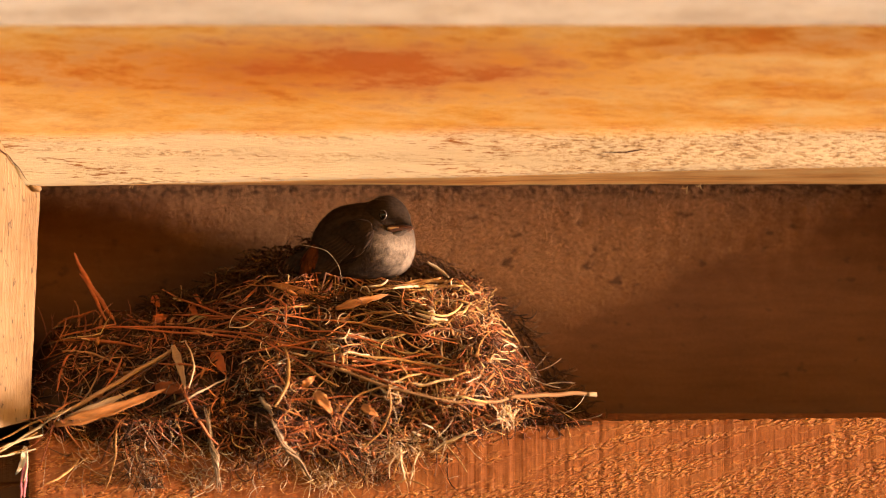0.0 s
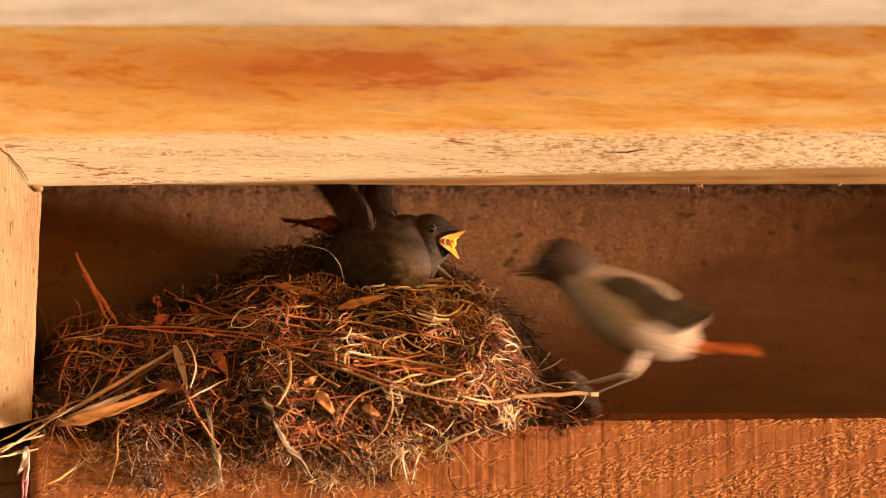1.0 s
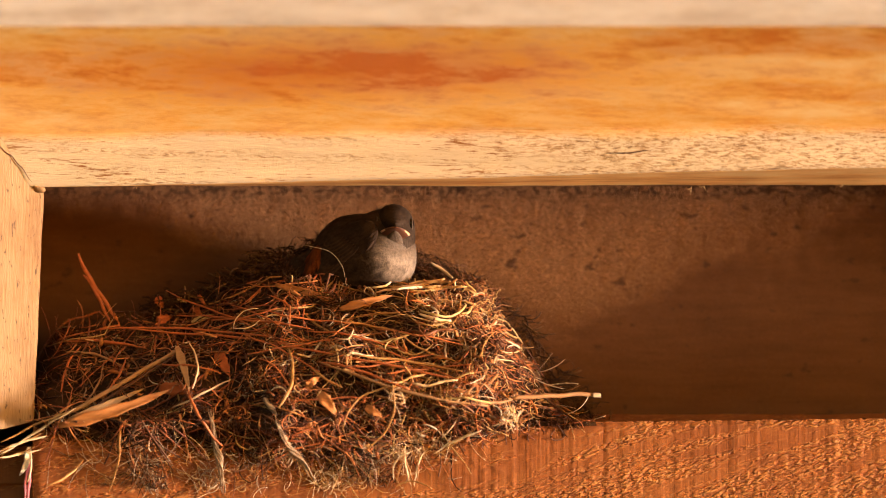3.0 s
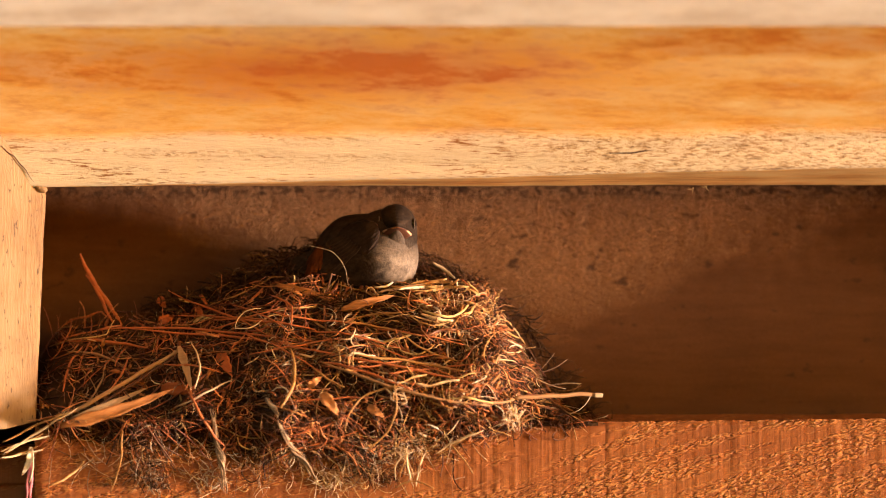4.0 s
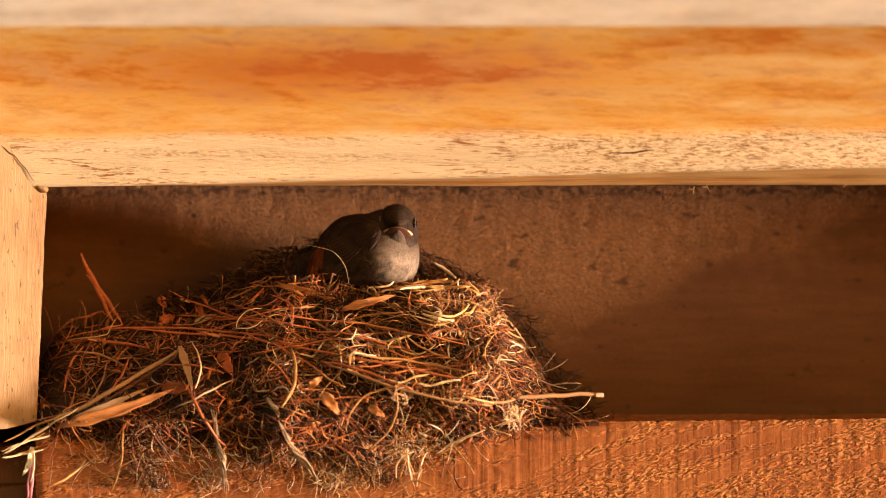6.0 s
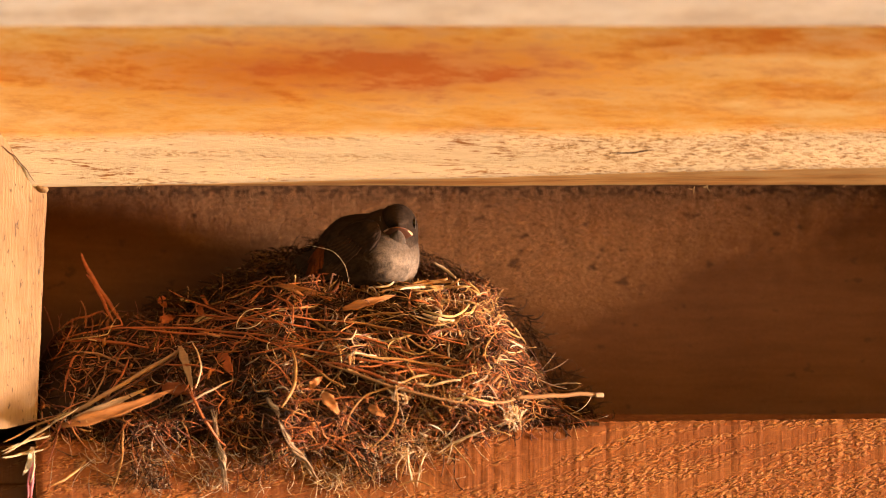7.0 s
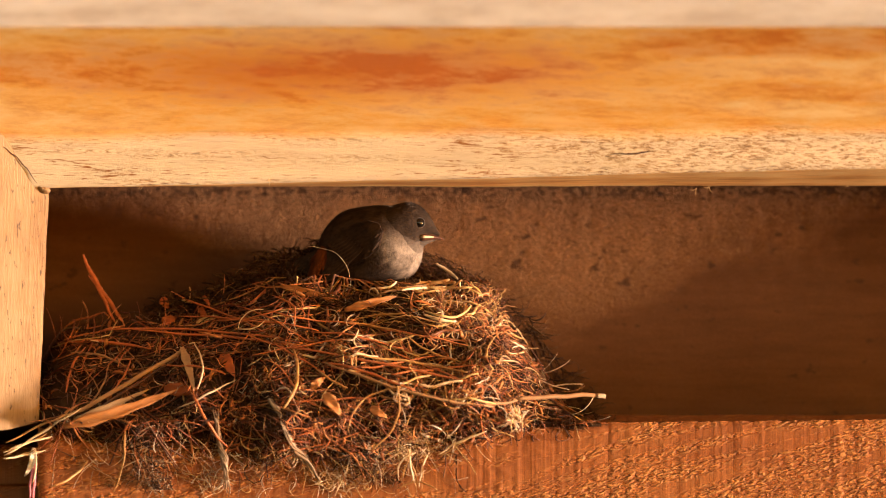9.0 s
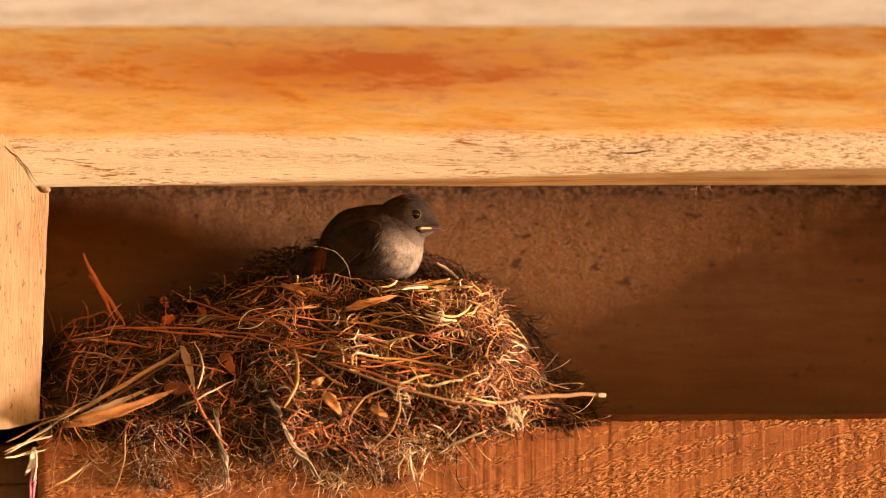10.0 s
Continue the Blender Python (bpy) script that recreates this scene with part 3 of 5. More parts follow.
def build_nest():
    nest = tagged(new("bird_nest"), "untidy cup nest of dry grass, moss and rootlets on the beam", "nest")
    nest.location = (0, 0, 0)
    # the packed core, coloured dark so that gaps between strands read as shade
    def heap(u, v):
        x = -0.204 + 0.278 * u
        lo, hi = hem(x), crest(x)
        if v < 0.7:
            z = lo + (hi - lo) * v / 0.7
            y = front(x, z) + 0.0045
            return x, min(y, DEPTH - 0.002) if z >= 0 else min(y, -0.0012), z
        t = (v - 0.7) / 0.3
        y = front(x, hi) + 0.0045 + (DEPTH - 0.004 - front(x, hi)) * t
        z = hi * (1 - 0.75 * smooth_step(0.55, 1, t) * (1 - 0.6 * math.exp(-((x + 0.05) / 0.06) ** 2)))
        cup = math.exp(-(((x - RIM_X) / 0.036) ** 2 + ((y - RIM_Y - 0.002) / 0.026) ** 2) ** 2)
        return x, y, z - 0.034 * cup
    verts, faces = sheet(150, 90, heap)
    core = raw("core", verts, faces, [MOSS], nest, "packed moss and mud core, darkened for shade in the gaps")
    # loose strands, deep layer to outer layer; the deep ones are dark, as shade
    deep, outer, fine = Strands(), Strands(), Strands()
    def site():
        while True:
            x = rng.uniform(-0.205, 0.072)
            lo, hi = hem(x), crest(x)
            z = rng.uniform(-0.040, 0.082)
            if noise.noise((x * 60, z * 85, 9.1)) < 0.02 and rng.random() < (0.93 if x < -0.008 else 0.55):
                continue
            if x < -0.14 and rng.random() < 0.45:
                continue
            if lo <= z <= hi:
                return x, z
    for _ in range(1600):
        x, z = site()
        s = 0 if rng.random() < 0.5 else 1
        deep.add(wander(x, z, rng.uniform(0.008, 0.028), rng.uniform(0, math.pi), 0.30, 0.003, 8), rng.uniform(0.00018, 0.00048), s)
    # straight stems among the curls
    for _ in range(980):
        x, z = site()
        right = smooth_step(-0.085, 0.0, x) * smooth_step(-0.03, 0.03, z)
        # the sunlit east top is put into the colour: gold there, rust and brown west
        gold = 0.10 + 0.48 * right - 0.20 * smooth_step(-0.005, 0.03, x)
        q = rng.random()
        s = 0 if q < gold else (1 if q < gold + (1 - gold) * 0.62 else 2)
        a = rng.gauss(0.15 if x < -0.05 else -0.45, 0.6)
        long = rng.random() ** 2.0 * (1 - 0.7 * smooth_step(0.005, 0.03, x))
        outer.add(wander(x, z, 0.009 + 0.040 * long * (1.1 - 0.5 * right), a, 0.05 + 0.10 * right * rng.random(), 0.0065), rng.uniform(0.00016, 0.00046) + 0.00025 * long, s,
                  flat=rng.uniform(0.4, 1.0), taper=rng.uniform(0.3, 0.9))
    # broad flat straws, most of them sloping down to the east
    for _ in range(230):
        x, z = site()
        right = smooth_step(-0.10, -0.01, x) * smooth_step(-0.03, 0.02, z)
        if rng.random() > 0.3 + 0.7 * right:
            continue
        s = rng.choice((0, 0, 0, 4)) if rng.random() < 0.35 + 0.5 * right else rng.choice((1, 2, 5))
        outer.add(wander(x, z, rng.uniform(0.010, 0.028) * (1 - 0.5 * smooth_step(0.0, 0.03, x)), rng.gauss(-0.3, 0.5), 0.05, 0.0085, 8), rng.uniform(0.00045, 0.00095), s, 4, 0.28, rng.uniform(0.3, 0.8))
    # curled grass and fine roots
    for _ in range(1500):
        x, z = site()
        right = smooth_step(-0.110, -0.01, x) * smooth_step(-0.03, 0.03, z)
        # gold grows towards the sunlit side here too
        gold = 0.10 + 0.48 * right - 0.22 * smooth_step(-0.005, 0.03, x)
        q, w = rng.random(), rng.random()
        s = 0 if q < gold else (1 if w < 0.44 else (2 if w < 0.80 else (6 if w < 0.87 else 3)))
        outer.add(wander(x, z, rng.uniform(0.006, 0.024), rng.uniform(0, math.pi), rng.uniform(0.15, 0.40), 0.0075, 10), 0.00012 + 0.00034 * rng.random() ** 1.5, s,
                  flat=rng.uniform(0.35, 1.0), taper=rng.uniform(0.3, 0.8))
    # curled ribbons of bleached leaf
    for _ in range(190):
        x, z = site()
        # bleached ribbons gather on the sunlit top, brightening it
        if rng.random() > 0.22 + 0.78 * smooth_step(-0.10, -0.02, x) * smooth_step(0.0, 0.04, z):
            continue
        outer.add(wander(x, z, rng.uniform(0.005, 0.016), rng.uniform(0, math.pi), 0.30, 0.008, 9), rng.uniform(0.00022, 0.00062), 4, flat=0.3, taper=0.25)
    # flakes of dead leaf
    for _ in range(260):
        x, z = site()
        outer.add(wander(x, z, rng.uniform(0.003, 0.010), rng.uniform(0, math.pi), 0.22, 0.008, 6), rng.uniform(0.0005, 0.0014), 5, flat=0.16, taper=0.15)
    for _ in range(480):
        x, z = site()
        fine.add(wander(x, z, rng.uniform(0.005, 0.022), rng.uniform(0, math.pi), 0.34, 0.009, 10), rng.uniform(0.00006, 0.00014), rng.choice((0, 2, 2, 1)))
    # the rim of the cup, wound round and round
    rim = Strands()
    for _ in range(1900):
        a0 = rng.uniform(0, 2 * math.pi)
        span = rng.uniform(0.12, 0.5)
        q = rng.uniform(0, 2 * math.pi)
        r = 0.0135 * math.sqrt(rng.random())
        tip, tilt = rng.gauss(0, 0.008), rng.gauss(0, 0.005)
        pts = []
        for k in range(8):
            a = a0 + span * (k / 7 - 0.5)
            w = 0.047 + math.cos(q) * r + tip * (k / 7 - 0.5)
            d = 0.026 + math.cos(q) * r * 0.7 + tip * (k / 7 - 0.5) * 0.6
            pts.append(Vector((RIM_X + 0.004 + math.cos(a) * w, RIM_Y + math.sin(a) * d,
                               0.0636 + 0.012 * math.sin(a) + 0.024 * max(0.0, math.sin(a)) * (0.6 - 0.4 * math.cos(a)) - 0.006 * math.cos(a) * (1 if math.cos(a) < 0 else 0.3) + math.sin(q) * r * 0.7 + tilt * (k / 7 - 0.5))) +
                       Vector((rng.gauss(0, 0.0009), rng.gauss(0, 0.0009), rng.gauss(0, 0.0009))))
        # strands towards the sun get straw; the others are coloured dark as shade
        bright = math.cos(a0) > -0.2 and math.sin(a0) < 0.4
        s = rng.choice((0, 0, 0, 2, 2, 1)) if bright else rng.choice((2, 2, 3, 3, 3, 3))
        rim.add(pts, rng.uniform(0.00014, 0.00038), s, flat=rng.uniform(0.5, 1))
    # fringe that breaks the outline and hangs over the beam
    fringe = Strands()
    for _ in range(520):
        x = rng.uniform(-0.2, 0.062)
        below = rng.random() < 0.42
        if not below and (-0.105 < x < 0.036 or x < -0.1 and rng.random() < 0.6):
            continue
        if below and x > 0.012:
            continue
        z = hem(x) + rng.uniform(-0.012, 0.012) if below else crest(x) - rng.uniform(0, 0.01)
        a = rng.gauss(-1.4, 0.6) if below else rng.gauss(0.9 if x < -0.1 else -0.6, 0.6)
        p = Vector((x, front(x, z) - 0.001, z))
        d = Vector((math.cos(a), -rng.uniform(0.0, 0.35), math.sin(a)))
        pts, bend = [p], rng.gauss(0, 0.14)
        length = rng.uniform(0.006, 0.020)
        for k in range(6):
            a += bend
            d = Vector((math.cos(a), d.y * 0.8, math.sin(a)))
            p = p + d * (length / 6)
            if p.z < 0:
                p.y = min(p.y, -0.0012)
            pts.append(p)
        fringe.add(pts, rng.uniform(0.00009, 0.0003), rng.choice((0, 0, 1, 2, 3)) if below or x > 0 else 2)
    for _ in range(520):
        x = rng.gauss(-0.085, 0.062)
        z = hem(x) + 0.004 - abs(rng.gauss(0, 0.011))
        if not -0.205 < x < 0.012 or z < -0.040:
            continue
        a, bend, p, pts = rng.uniform(0, 6.3), rng.gauss(0, 0.24), Vector((x, -0.0016 - rng.random() * 0.002, z)), []
        length = rng.uniform(0.004, 0.013)
        for k in range(8):
            pts.append(p.copy())
            a += bend + rng.gauss(0, 0.2)
            p = p + Vector((math.cos(a), rng.gauss(0, 0.12), math.sin(a))) * (length / 8)
            p.y = min(p.y, -0.0014)
        fringe.add(pts, rng.uniform(0.00008, 0.00024), rng.choice((0, 0, 0, 1, 2, 3)))
    # dark strands packed between the cup and the wall
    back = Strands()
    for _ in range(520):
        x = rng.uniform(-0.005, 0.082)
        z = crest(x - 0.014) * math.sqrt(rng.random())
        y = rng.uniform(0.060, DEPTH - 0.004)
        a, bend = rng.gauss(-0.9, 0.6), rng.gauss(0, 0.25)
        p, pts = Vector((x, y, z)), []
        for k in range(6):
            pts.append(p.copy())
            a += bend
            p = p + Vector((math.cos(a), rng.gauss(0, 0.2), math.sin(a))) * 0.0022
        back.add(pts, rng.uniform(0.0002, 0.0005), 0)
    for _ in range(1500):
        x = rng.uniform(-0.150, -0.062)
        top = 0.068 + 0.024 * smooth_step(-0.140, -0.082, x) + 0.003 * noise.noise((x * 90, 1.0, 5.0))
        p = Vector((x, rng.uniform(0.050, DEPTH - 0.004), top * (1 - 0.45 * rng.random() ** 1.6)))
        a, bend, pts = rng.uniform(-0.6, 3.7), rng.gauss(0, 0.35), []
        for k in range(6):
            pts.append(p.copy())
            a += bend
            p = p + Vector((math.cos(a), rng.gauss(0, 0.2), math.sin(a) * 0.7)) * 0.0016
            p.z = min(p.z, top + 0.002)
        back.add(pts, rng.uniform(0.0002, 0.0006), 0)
    tagged(back.make("moss", [MOSS], nest, "dark strands packed against the wall"), kind="stuff")
    mats = [STRAW, RUST, BROWN, MOSS]
    tagged(deep.make("rootlets", [MOSS, BROWN], nest, "rootlets and moss, darkened for shade in the gaps"), kind="stuff")
    tagged(outer.make("loose_straw", mats + [PALE, LEAF, GREY], nest, "golden and rust-coloured dry grass"), kind="stuff")
    tagged(fine.make("fine_fibres", [STRAW, GREY, RUST], nest), kind="stuff")
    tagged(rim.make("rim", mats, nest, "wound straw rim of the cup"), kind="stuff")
    tagged(fringe.make("fringe", [STRAW, PALE, RUST, GREY], nest), kind="stuff")
    return nest


NEST = build_nest()


def lay(x, z, proud):
    return Vector((x / 1000, front(x / 1000, min(z / 1000, crest(x / 1000))) - proud / 1000, z / 1000))


def stem(name, x0, z0, x1, z1, bow, width, material, proud=4.0, flat=0.6, taper=0.5, label="", rise=0.0, depth=None):
    """One stem across the nest's front, from (x0, z0) to (x1, z1) in millimetres, bowed sideways by bow."""
    s = Strands()
    n = 14
    dx, dz = x1 - x0, z1 - z0
    ln = math.hypot(dx, dz)
    pts = []
    for k in range(n + 1):
        t = k / n
        off = bow * 4 * t * (1 - t) + min(1.0, ln / 40) * (0.35 * math.sin(t * 7 + x0) + 0.22 * math.sin(t * 17 + z0))
        p = lay(x0 + dx * t - dz / ln * off, z0 + dz * t + dx / ln * off, proud)
        pts.append(p)
    # iron out the heap's own bumps along the stem
    for _ in range(6):
        ys = [p.y for p in pts]
        for k in range(1, n):
            pts[k].y = (ys[k - 1] + ys[k] + ys[k + 1]) / 3
    y_min = [lay(p.x * 1000, p.z * 1000, 0.6).y for p in pts]
    for k, p in enumerate(pts):
        p.y = min(p.y, y_min[k]) - rise / 1000 * (k / n)
    if depth is not None:
        for k, p in enumerate(pts):
            p.y = depth[0] + (depth[1] - depth[0]) * k / n
    s.add(pts, width / 2400, 0, 6, flat, taper)
    return s.make(name, [material], NEST, label)


def blade(name, x0, z0, x1, z1, width, material, proud=5.0, fold=0.3, label="", curl=0.0):
    """A dry leaf blade: pointed, folded along its midrib, with thickness."""
    bm = bmesh.new()
    n = 16
    a, b = lay(x0, z0, proud), lay(x1, z1, proud)
    along = b - a
    side = along.cross(Vector((0, 1, 0))).normalized()
    out = Vector((0, -1, 0))
    rows = []
    for k in range(n + 1):
        t = k / n
        w = width / 2000 * min(1.0, 0.35 + t * 3) * (1 - t ** 2.2) ** 0.8 * (1 + 0.12 * math.sin(t * 23 + z0)) + 0.0001
        mid = a.lerp(b, t) + out * (0.002 * math.sin(math.pi * t)) + side * curl / 1000 * math.sin(math.pi * t)
        wav = 0.0006 * math.sin(t * 13 + x0)
        ring = []
        for q in (-1, -0.5, 0, 0.5, 1):
            ring.append(mid + side * (q * w) + out * (fold * w * (abs(q) ** 1.5) + wav * q))
        rows.append([bm.verts.new(p) for p in ring] + [bm.verts.new(p - out * 0.00018) for p in ring[::-1]])
    for r, s in zip(rows, rows[1:]):
        for i in range(10):
            bm.faces.new((r[i], r[(i + 1) % 10], s[(i + 1) % 10], s[i]))
    bm.faces.new(rows[0])
    bm.faces.new(rows[-1])
    bmesh.ops.recalc_face_normals(bm, faces=bm.faces)
    return part(name, bm, material, NEST, label)


def root(x0, z0, x1, z1, width, proud=6.0):
    """A frayed grey root: a handful of fibres that twist round one another."""
    s = Strands()
    n = 16
    dx, dz = x1 - x0, z1 - z0
    ln = math.hypot(dx, dz)
    for f in range(9):
        ph, off = rng.uniform(0, 6.3), rng.uniform(0.15, 0.5) * width
        t0, t1 = rng.uniform(0, 0.25), rng.uniform(0.7, 1.05)
        pts = []
        for k in range(n + 1):
            t = t0 + (t1 - t0) * k / n
            o = off * math.sin(ph + t * 5 + 0.8 * math.sin(t * 11)) + 0.5 * math.sin(t * 6 + x0)
            p = lay(x0 + dx * t - dz / ln * o, z0 + dz * t + dx / ln * o, proud + off * math.cos(ph + t * 5))
            pts.append(p)
        s.add(pts, rng.uniform(0.00035, 0.0008), 0, 5, 0.8, 0.4)
    return s.make("root", [GREY], NEST, "frayed grey root")


def tuft(name, x, z, spread, count, materials, label, proud=3.0, thick=0.00030):
    """A small knot of curled fibres caught on the nest."""
    s = Strands()
    for _ in range(count):
        a = rng.uniform(0, 2 * math.pi)
        r = spread * math.sqrt(rng.random())
        p = lay(x + math.cos(a) * r, z + math.sin(a) * r * 0.7, proud * rng.uniform(0.2, 1.4))
        d = Vector((rng.gauss(0, 1), rng.gauss(0, 0.5), rng.gauss(0, 0.8))).normalized()
        bend = Vector((rng.gauss(0, 0.5), rng.gauss(0, 0.3), rng.gauss(0, 0.5)))
        pts = [p]
        ln = rng.uniform(0.25, 0.8) * spread / 1000
        for k in range(6):
            d = (d + bend * 0.5).normalized()
            p = p + d * ln / 3
            if p.z < 0.001:
                p.y = min(p.y, -0.0015)
            pts.append(p.copy())
        s.add(pts, thick * rng.uniform(0.5, 1.3), rng.randrange(len(materials)), 4, 0.6, 0.4)
    return s.make(name, materials, NEST, label)


def shaving(x, y, z):
    """A curl of torn wood fibre hanging from the board's edge."""
    s = Strands()
    for f in range(3):
        p, a = Vector((x, y, z + 0.002)), rng.uniform(-2.4, -0.8)
        bend, pts = rng.gauss(0, 0.5), []
        for k in range(6):
            pts.append(p.copy())
            a += bend
            p = p + Vector((math.cos(a), -0.1, math.sin(a))) * 0.0008
        s.add(pts, 0.00016, 0, 4, 0.6, 0.5)
    return s.make("shaving", [STRAW], bpy.data.objects["soffit_board"])


# at the west end darker leaf and twig materials stand in for shade
stem("grass_stalk", -176.0, 46.0, -163.0, 58.5, 6.0, 0.9, BROWN, 7, 0.6)
stem("grass_stalk", -190.0, 38.0, -160.0, 28.0, 3.0, 1.7, TWIG, 5, 0.5)
stem("grass_stalk", -171.0, 33.0, -180.0, 8.0, 2.0, 1.3, TWIG, 5, 0.5)
stem("grass_stalk", -186.1, 90.3, -165.2, 55.0, -0.8, 3.0, RUST, 7, 0.5, taper=0.3)
stem("grass_stalk", -182.8, 79.9, -169.0, 54.5, 0.8, 2.3, RUST, 7, 0.5, taper=0.3)
stem("grass_stalk", -176.4, 50.5, -74.0, 39.8, 3.9, 1.68, RUST, 7, 0.8)
stem("grass_stalk", -159.5, 50.5, -62.8, 34.8, 1.7, 1.68, RUST, 6, 0.8)
stem("grass_stalk", -141.4, 70.8, -90.3, 44.3, 1.1, 1.26, RUST, 9, 0.9, taper=0.4)
stem("dry_stalk", -221.1, -16.9, -183.7, 6.6, -0.6, 1.21, PALE, 10, 0.35, taper=0.2)
stem("dry_stalk", -219.8, -17.7, -185.8, 7.9, -0.1, 0.84, STRAW, 10, 0.35, taper=0.2)
stem("dry_stalk", -220.6, -10.8, -177.6, 8.3, 0.6, 1.40, STRAW, 9, 0.6)
stem("dry_stalk", -191.5, 2.1, -134.0, 37.6, -1.1, 3.0, TWIG, 9, 0.5, taper=0.75)
stem("dry_stalk", -185.9, 1.0, -135.6, 33.6, -0.6, 1.68, BROWN, 8, 0.6, taper=0.7)
blade("dry_leaf", -191.5, -3.5, -136.0, 15.6, 6.4, DRY_LEAF, 10, 0.45, curl=-1.6)
blade("dry_leaf", -187.0, 0.5, -150.0, 16.8, 3.64, TWIG, 9, 0.5, curl=-0.6)
blade("dry_leaf", -134.5, 39.3, -127.2, 14.5, 4.20, TWIG, 10, 0.5, curl=0.5)
stem("grass_stalk", -128.4, 41.5, -125.5, 15.1, 3.4, 1.12, PALE, 11, 0.8)
stem("grass_stalk", -127.7, 15.6, -110.9, -12.5, -2.8, 1.96, RUST, 9, 0.7)
blade("dry_leaf", -114.4, 36.0, -107.6, 23.0, 6.4, RED_LEAF_SHADED, 4)
blade("dry_leaf", -143.0, 17.6, -124.7, 14.3, 6.72, RED_LEAF_SHADED, 3)
stem("grass_stalk", -135.5, 6.1, -107.0, 20.7, -0.8, 1.26, GREY, 9, 0.8)
stem("dry_stalk", -77.9, 35.9, -82.9, 5.0, 3.9, 2.24, STRAW, 9, 0.6)
root(-116.5, 6.1, -110.8, -35.5, 4.8)
root(-85.7, 1.0, -66.6, -29.3, 4.2)
root(-90.8, 12.8, -83.4, -1.2, 2.5)
stem("dry_stalk", -79.6, 37.0, 23.5, 14.0, 1.7, 1.7, RUST, 8, 0.6)
stem("dry_stalk", -62.8, 29.1, 20.2, 6.1, -3.9, 2.1, TWIG, 9, 0.6)
stem("dry_stalk", -63.9, 29.7, -17.9, 14.0, 1.1, 1.96, RUST, 8, 0.6)
stem("dry_stalk", -46.0, 32.5, 7.8, 24.1, 0.8, 1.68, STRAW, 9, 0.6)
stem("grass_stalk", -40.4, 41.0, 15.7, 15.6, -1.1, 1.12, RUST, 8, 0.8)
stem("grass_stalk", -26.3, 15.6, -40.3, -15.3, 5.6, 1.40, STRAW, 9, 0.7)
stem("grass_stalk", -24.9, 15.6, -51.5, -5.4, -6.7, 1.26, STRAW, 9, 0.7)
for x0, z0, x1, z1, bow, width, wood in ((-138, 58, -92, 52, 1.0, 1.3, RUST), (-128, 47, -84, 59, -1.2, 1.2, RUST), (-118, 54, -66, 46, 1.6, 1.5, RUST),
                                        (-108, 62, -70, 40, 0.8, 1.1, RUST), (-99, 33, -52, 41, 1.2, 1.3, RUST), (-92, 57, -48, 50, -0.9, 1.2, RUST),
                                        (-70, 46, -24, 37, 1.3, 1.4, RUST), (-58, 52, -18, 44, 0.7, 1.3, STRAW), (-47, 26, -6, 34, -1.1, 1.2, RUST),
                                        (-36, 47, 8, 38, 1.0, 1.2, RUST), (-30, 22, 12, 27, 1.4, 1.3, RUST), (-148, 30, -112, 24, 1.1, 1.3, RUST)):
    stem("grass_stalk", x0, z0, x1, z1, bow, width, wood, 8, 0.7)
stem("grass_stalk", -79.5, 8.6, -37.5, 10.3, 0.6, 1.12, RUST, 7, 0.8)
stem("twig", 73.4, 13.7, 32.5, 10.6, -1.1, 2.80, TWIG, 5, 0.8, taper=0.85, depth=(0.004, -0.008))
stem("twig", 32.5, 10.6, 1.7, 8.3, 1.7, 2.24, TWIG, 6, 0.8, depth=(-0.008, -0.024))
stem("twig", 61.6, 3.0, 47.1, 15.6, -1.1, 1.40, BROWN, 7, 0.8)
stem("grass_stalk", -6.7, -16.4, 17.4, -5.2, 1.1, 1.61, PALE, 8, 0.35, taper=0.2)
stem("grass_stalk", -5.4, -17.2, 15.3, -3.9, 0.1, 1.12, STRAW, 8, 0.35, taper=0.2)
stem("grass_stalk", -26.3, -29.3, -17.4, -15.3, 3.9, 1.21, PALE, 8, 0.35, taper=0.2)
stem("grass_stalk", -25.0, -30.1, -19.5, -14.0, 0.4, 0.84, STRAW, 8, 0.35, taper=0.2)
stem("grass_stalk", -17.3, -32.1, -20.2, -12.5, 1.7, 1.21, PALE, 8, 0.35, taper=0.2)
stem("grass_stalk", -16.0, -32.9, -22.3, -11.2, 0.2, 0.84, STRAW, 8, 0.35, taper=0.2)
stem("grass_stalk", -16.2, -32.7, -11.2, -15.3, 1.1, 1.21, PALE, 8, 0.35, taper=0.2)
stem("grass_stalk", -14.9, -33.5, -13.3, -14.0, 0.1, 0.84, STRAW, 8, 0.35, taper=0.2)
stem("grass_stalk", -26.3, -32.7, -7.3, -33.8, 3.4, 1.12, STRAW, 8, 0.7)
stem("grass_stalk", -167.3, -34.9, -161.3, 1.6, -2.2, 1.40, STRAW, 8, 0.7)
stem("grass_stalk", -197.0, -32.1, -180.2, -18.6, -2.2, 1.68, STRAW, 7, 0.7)
stem("grass_stalk", -196.8, 44.9, -149.7, 39.3, 1.7, 2.24, RUST, 5, 0.5, taper=0.3)
stem("grass_stalk", -191.6, 15.6, -183.3, 41.0, 2.2, 1.68, RUST, 5, 0.5)
stem("grass_stalk", -166.5, 29.7, -160.3, 41.0, 1.1, 1.12, RUST, 6, 0.5)
stem("grass_stalk", -168.1, 15.6, -159.7, 34.8, -1.1, 1.40, RUST, 7, 0.6)
stem("grass_stalk", -106.5, 48.3, -93.7, 57.9, 3.9, 0.84, PALE, 9, 0.9)
stem("grass_stalk", -106.5, 48.3, -93.1, 51.7, -2.0, 0.84, PALE, 9, 0.9)
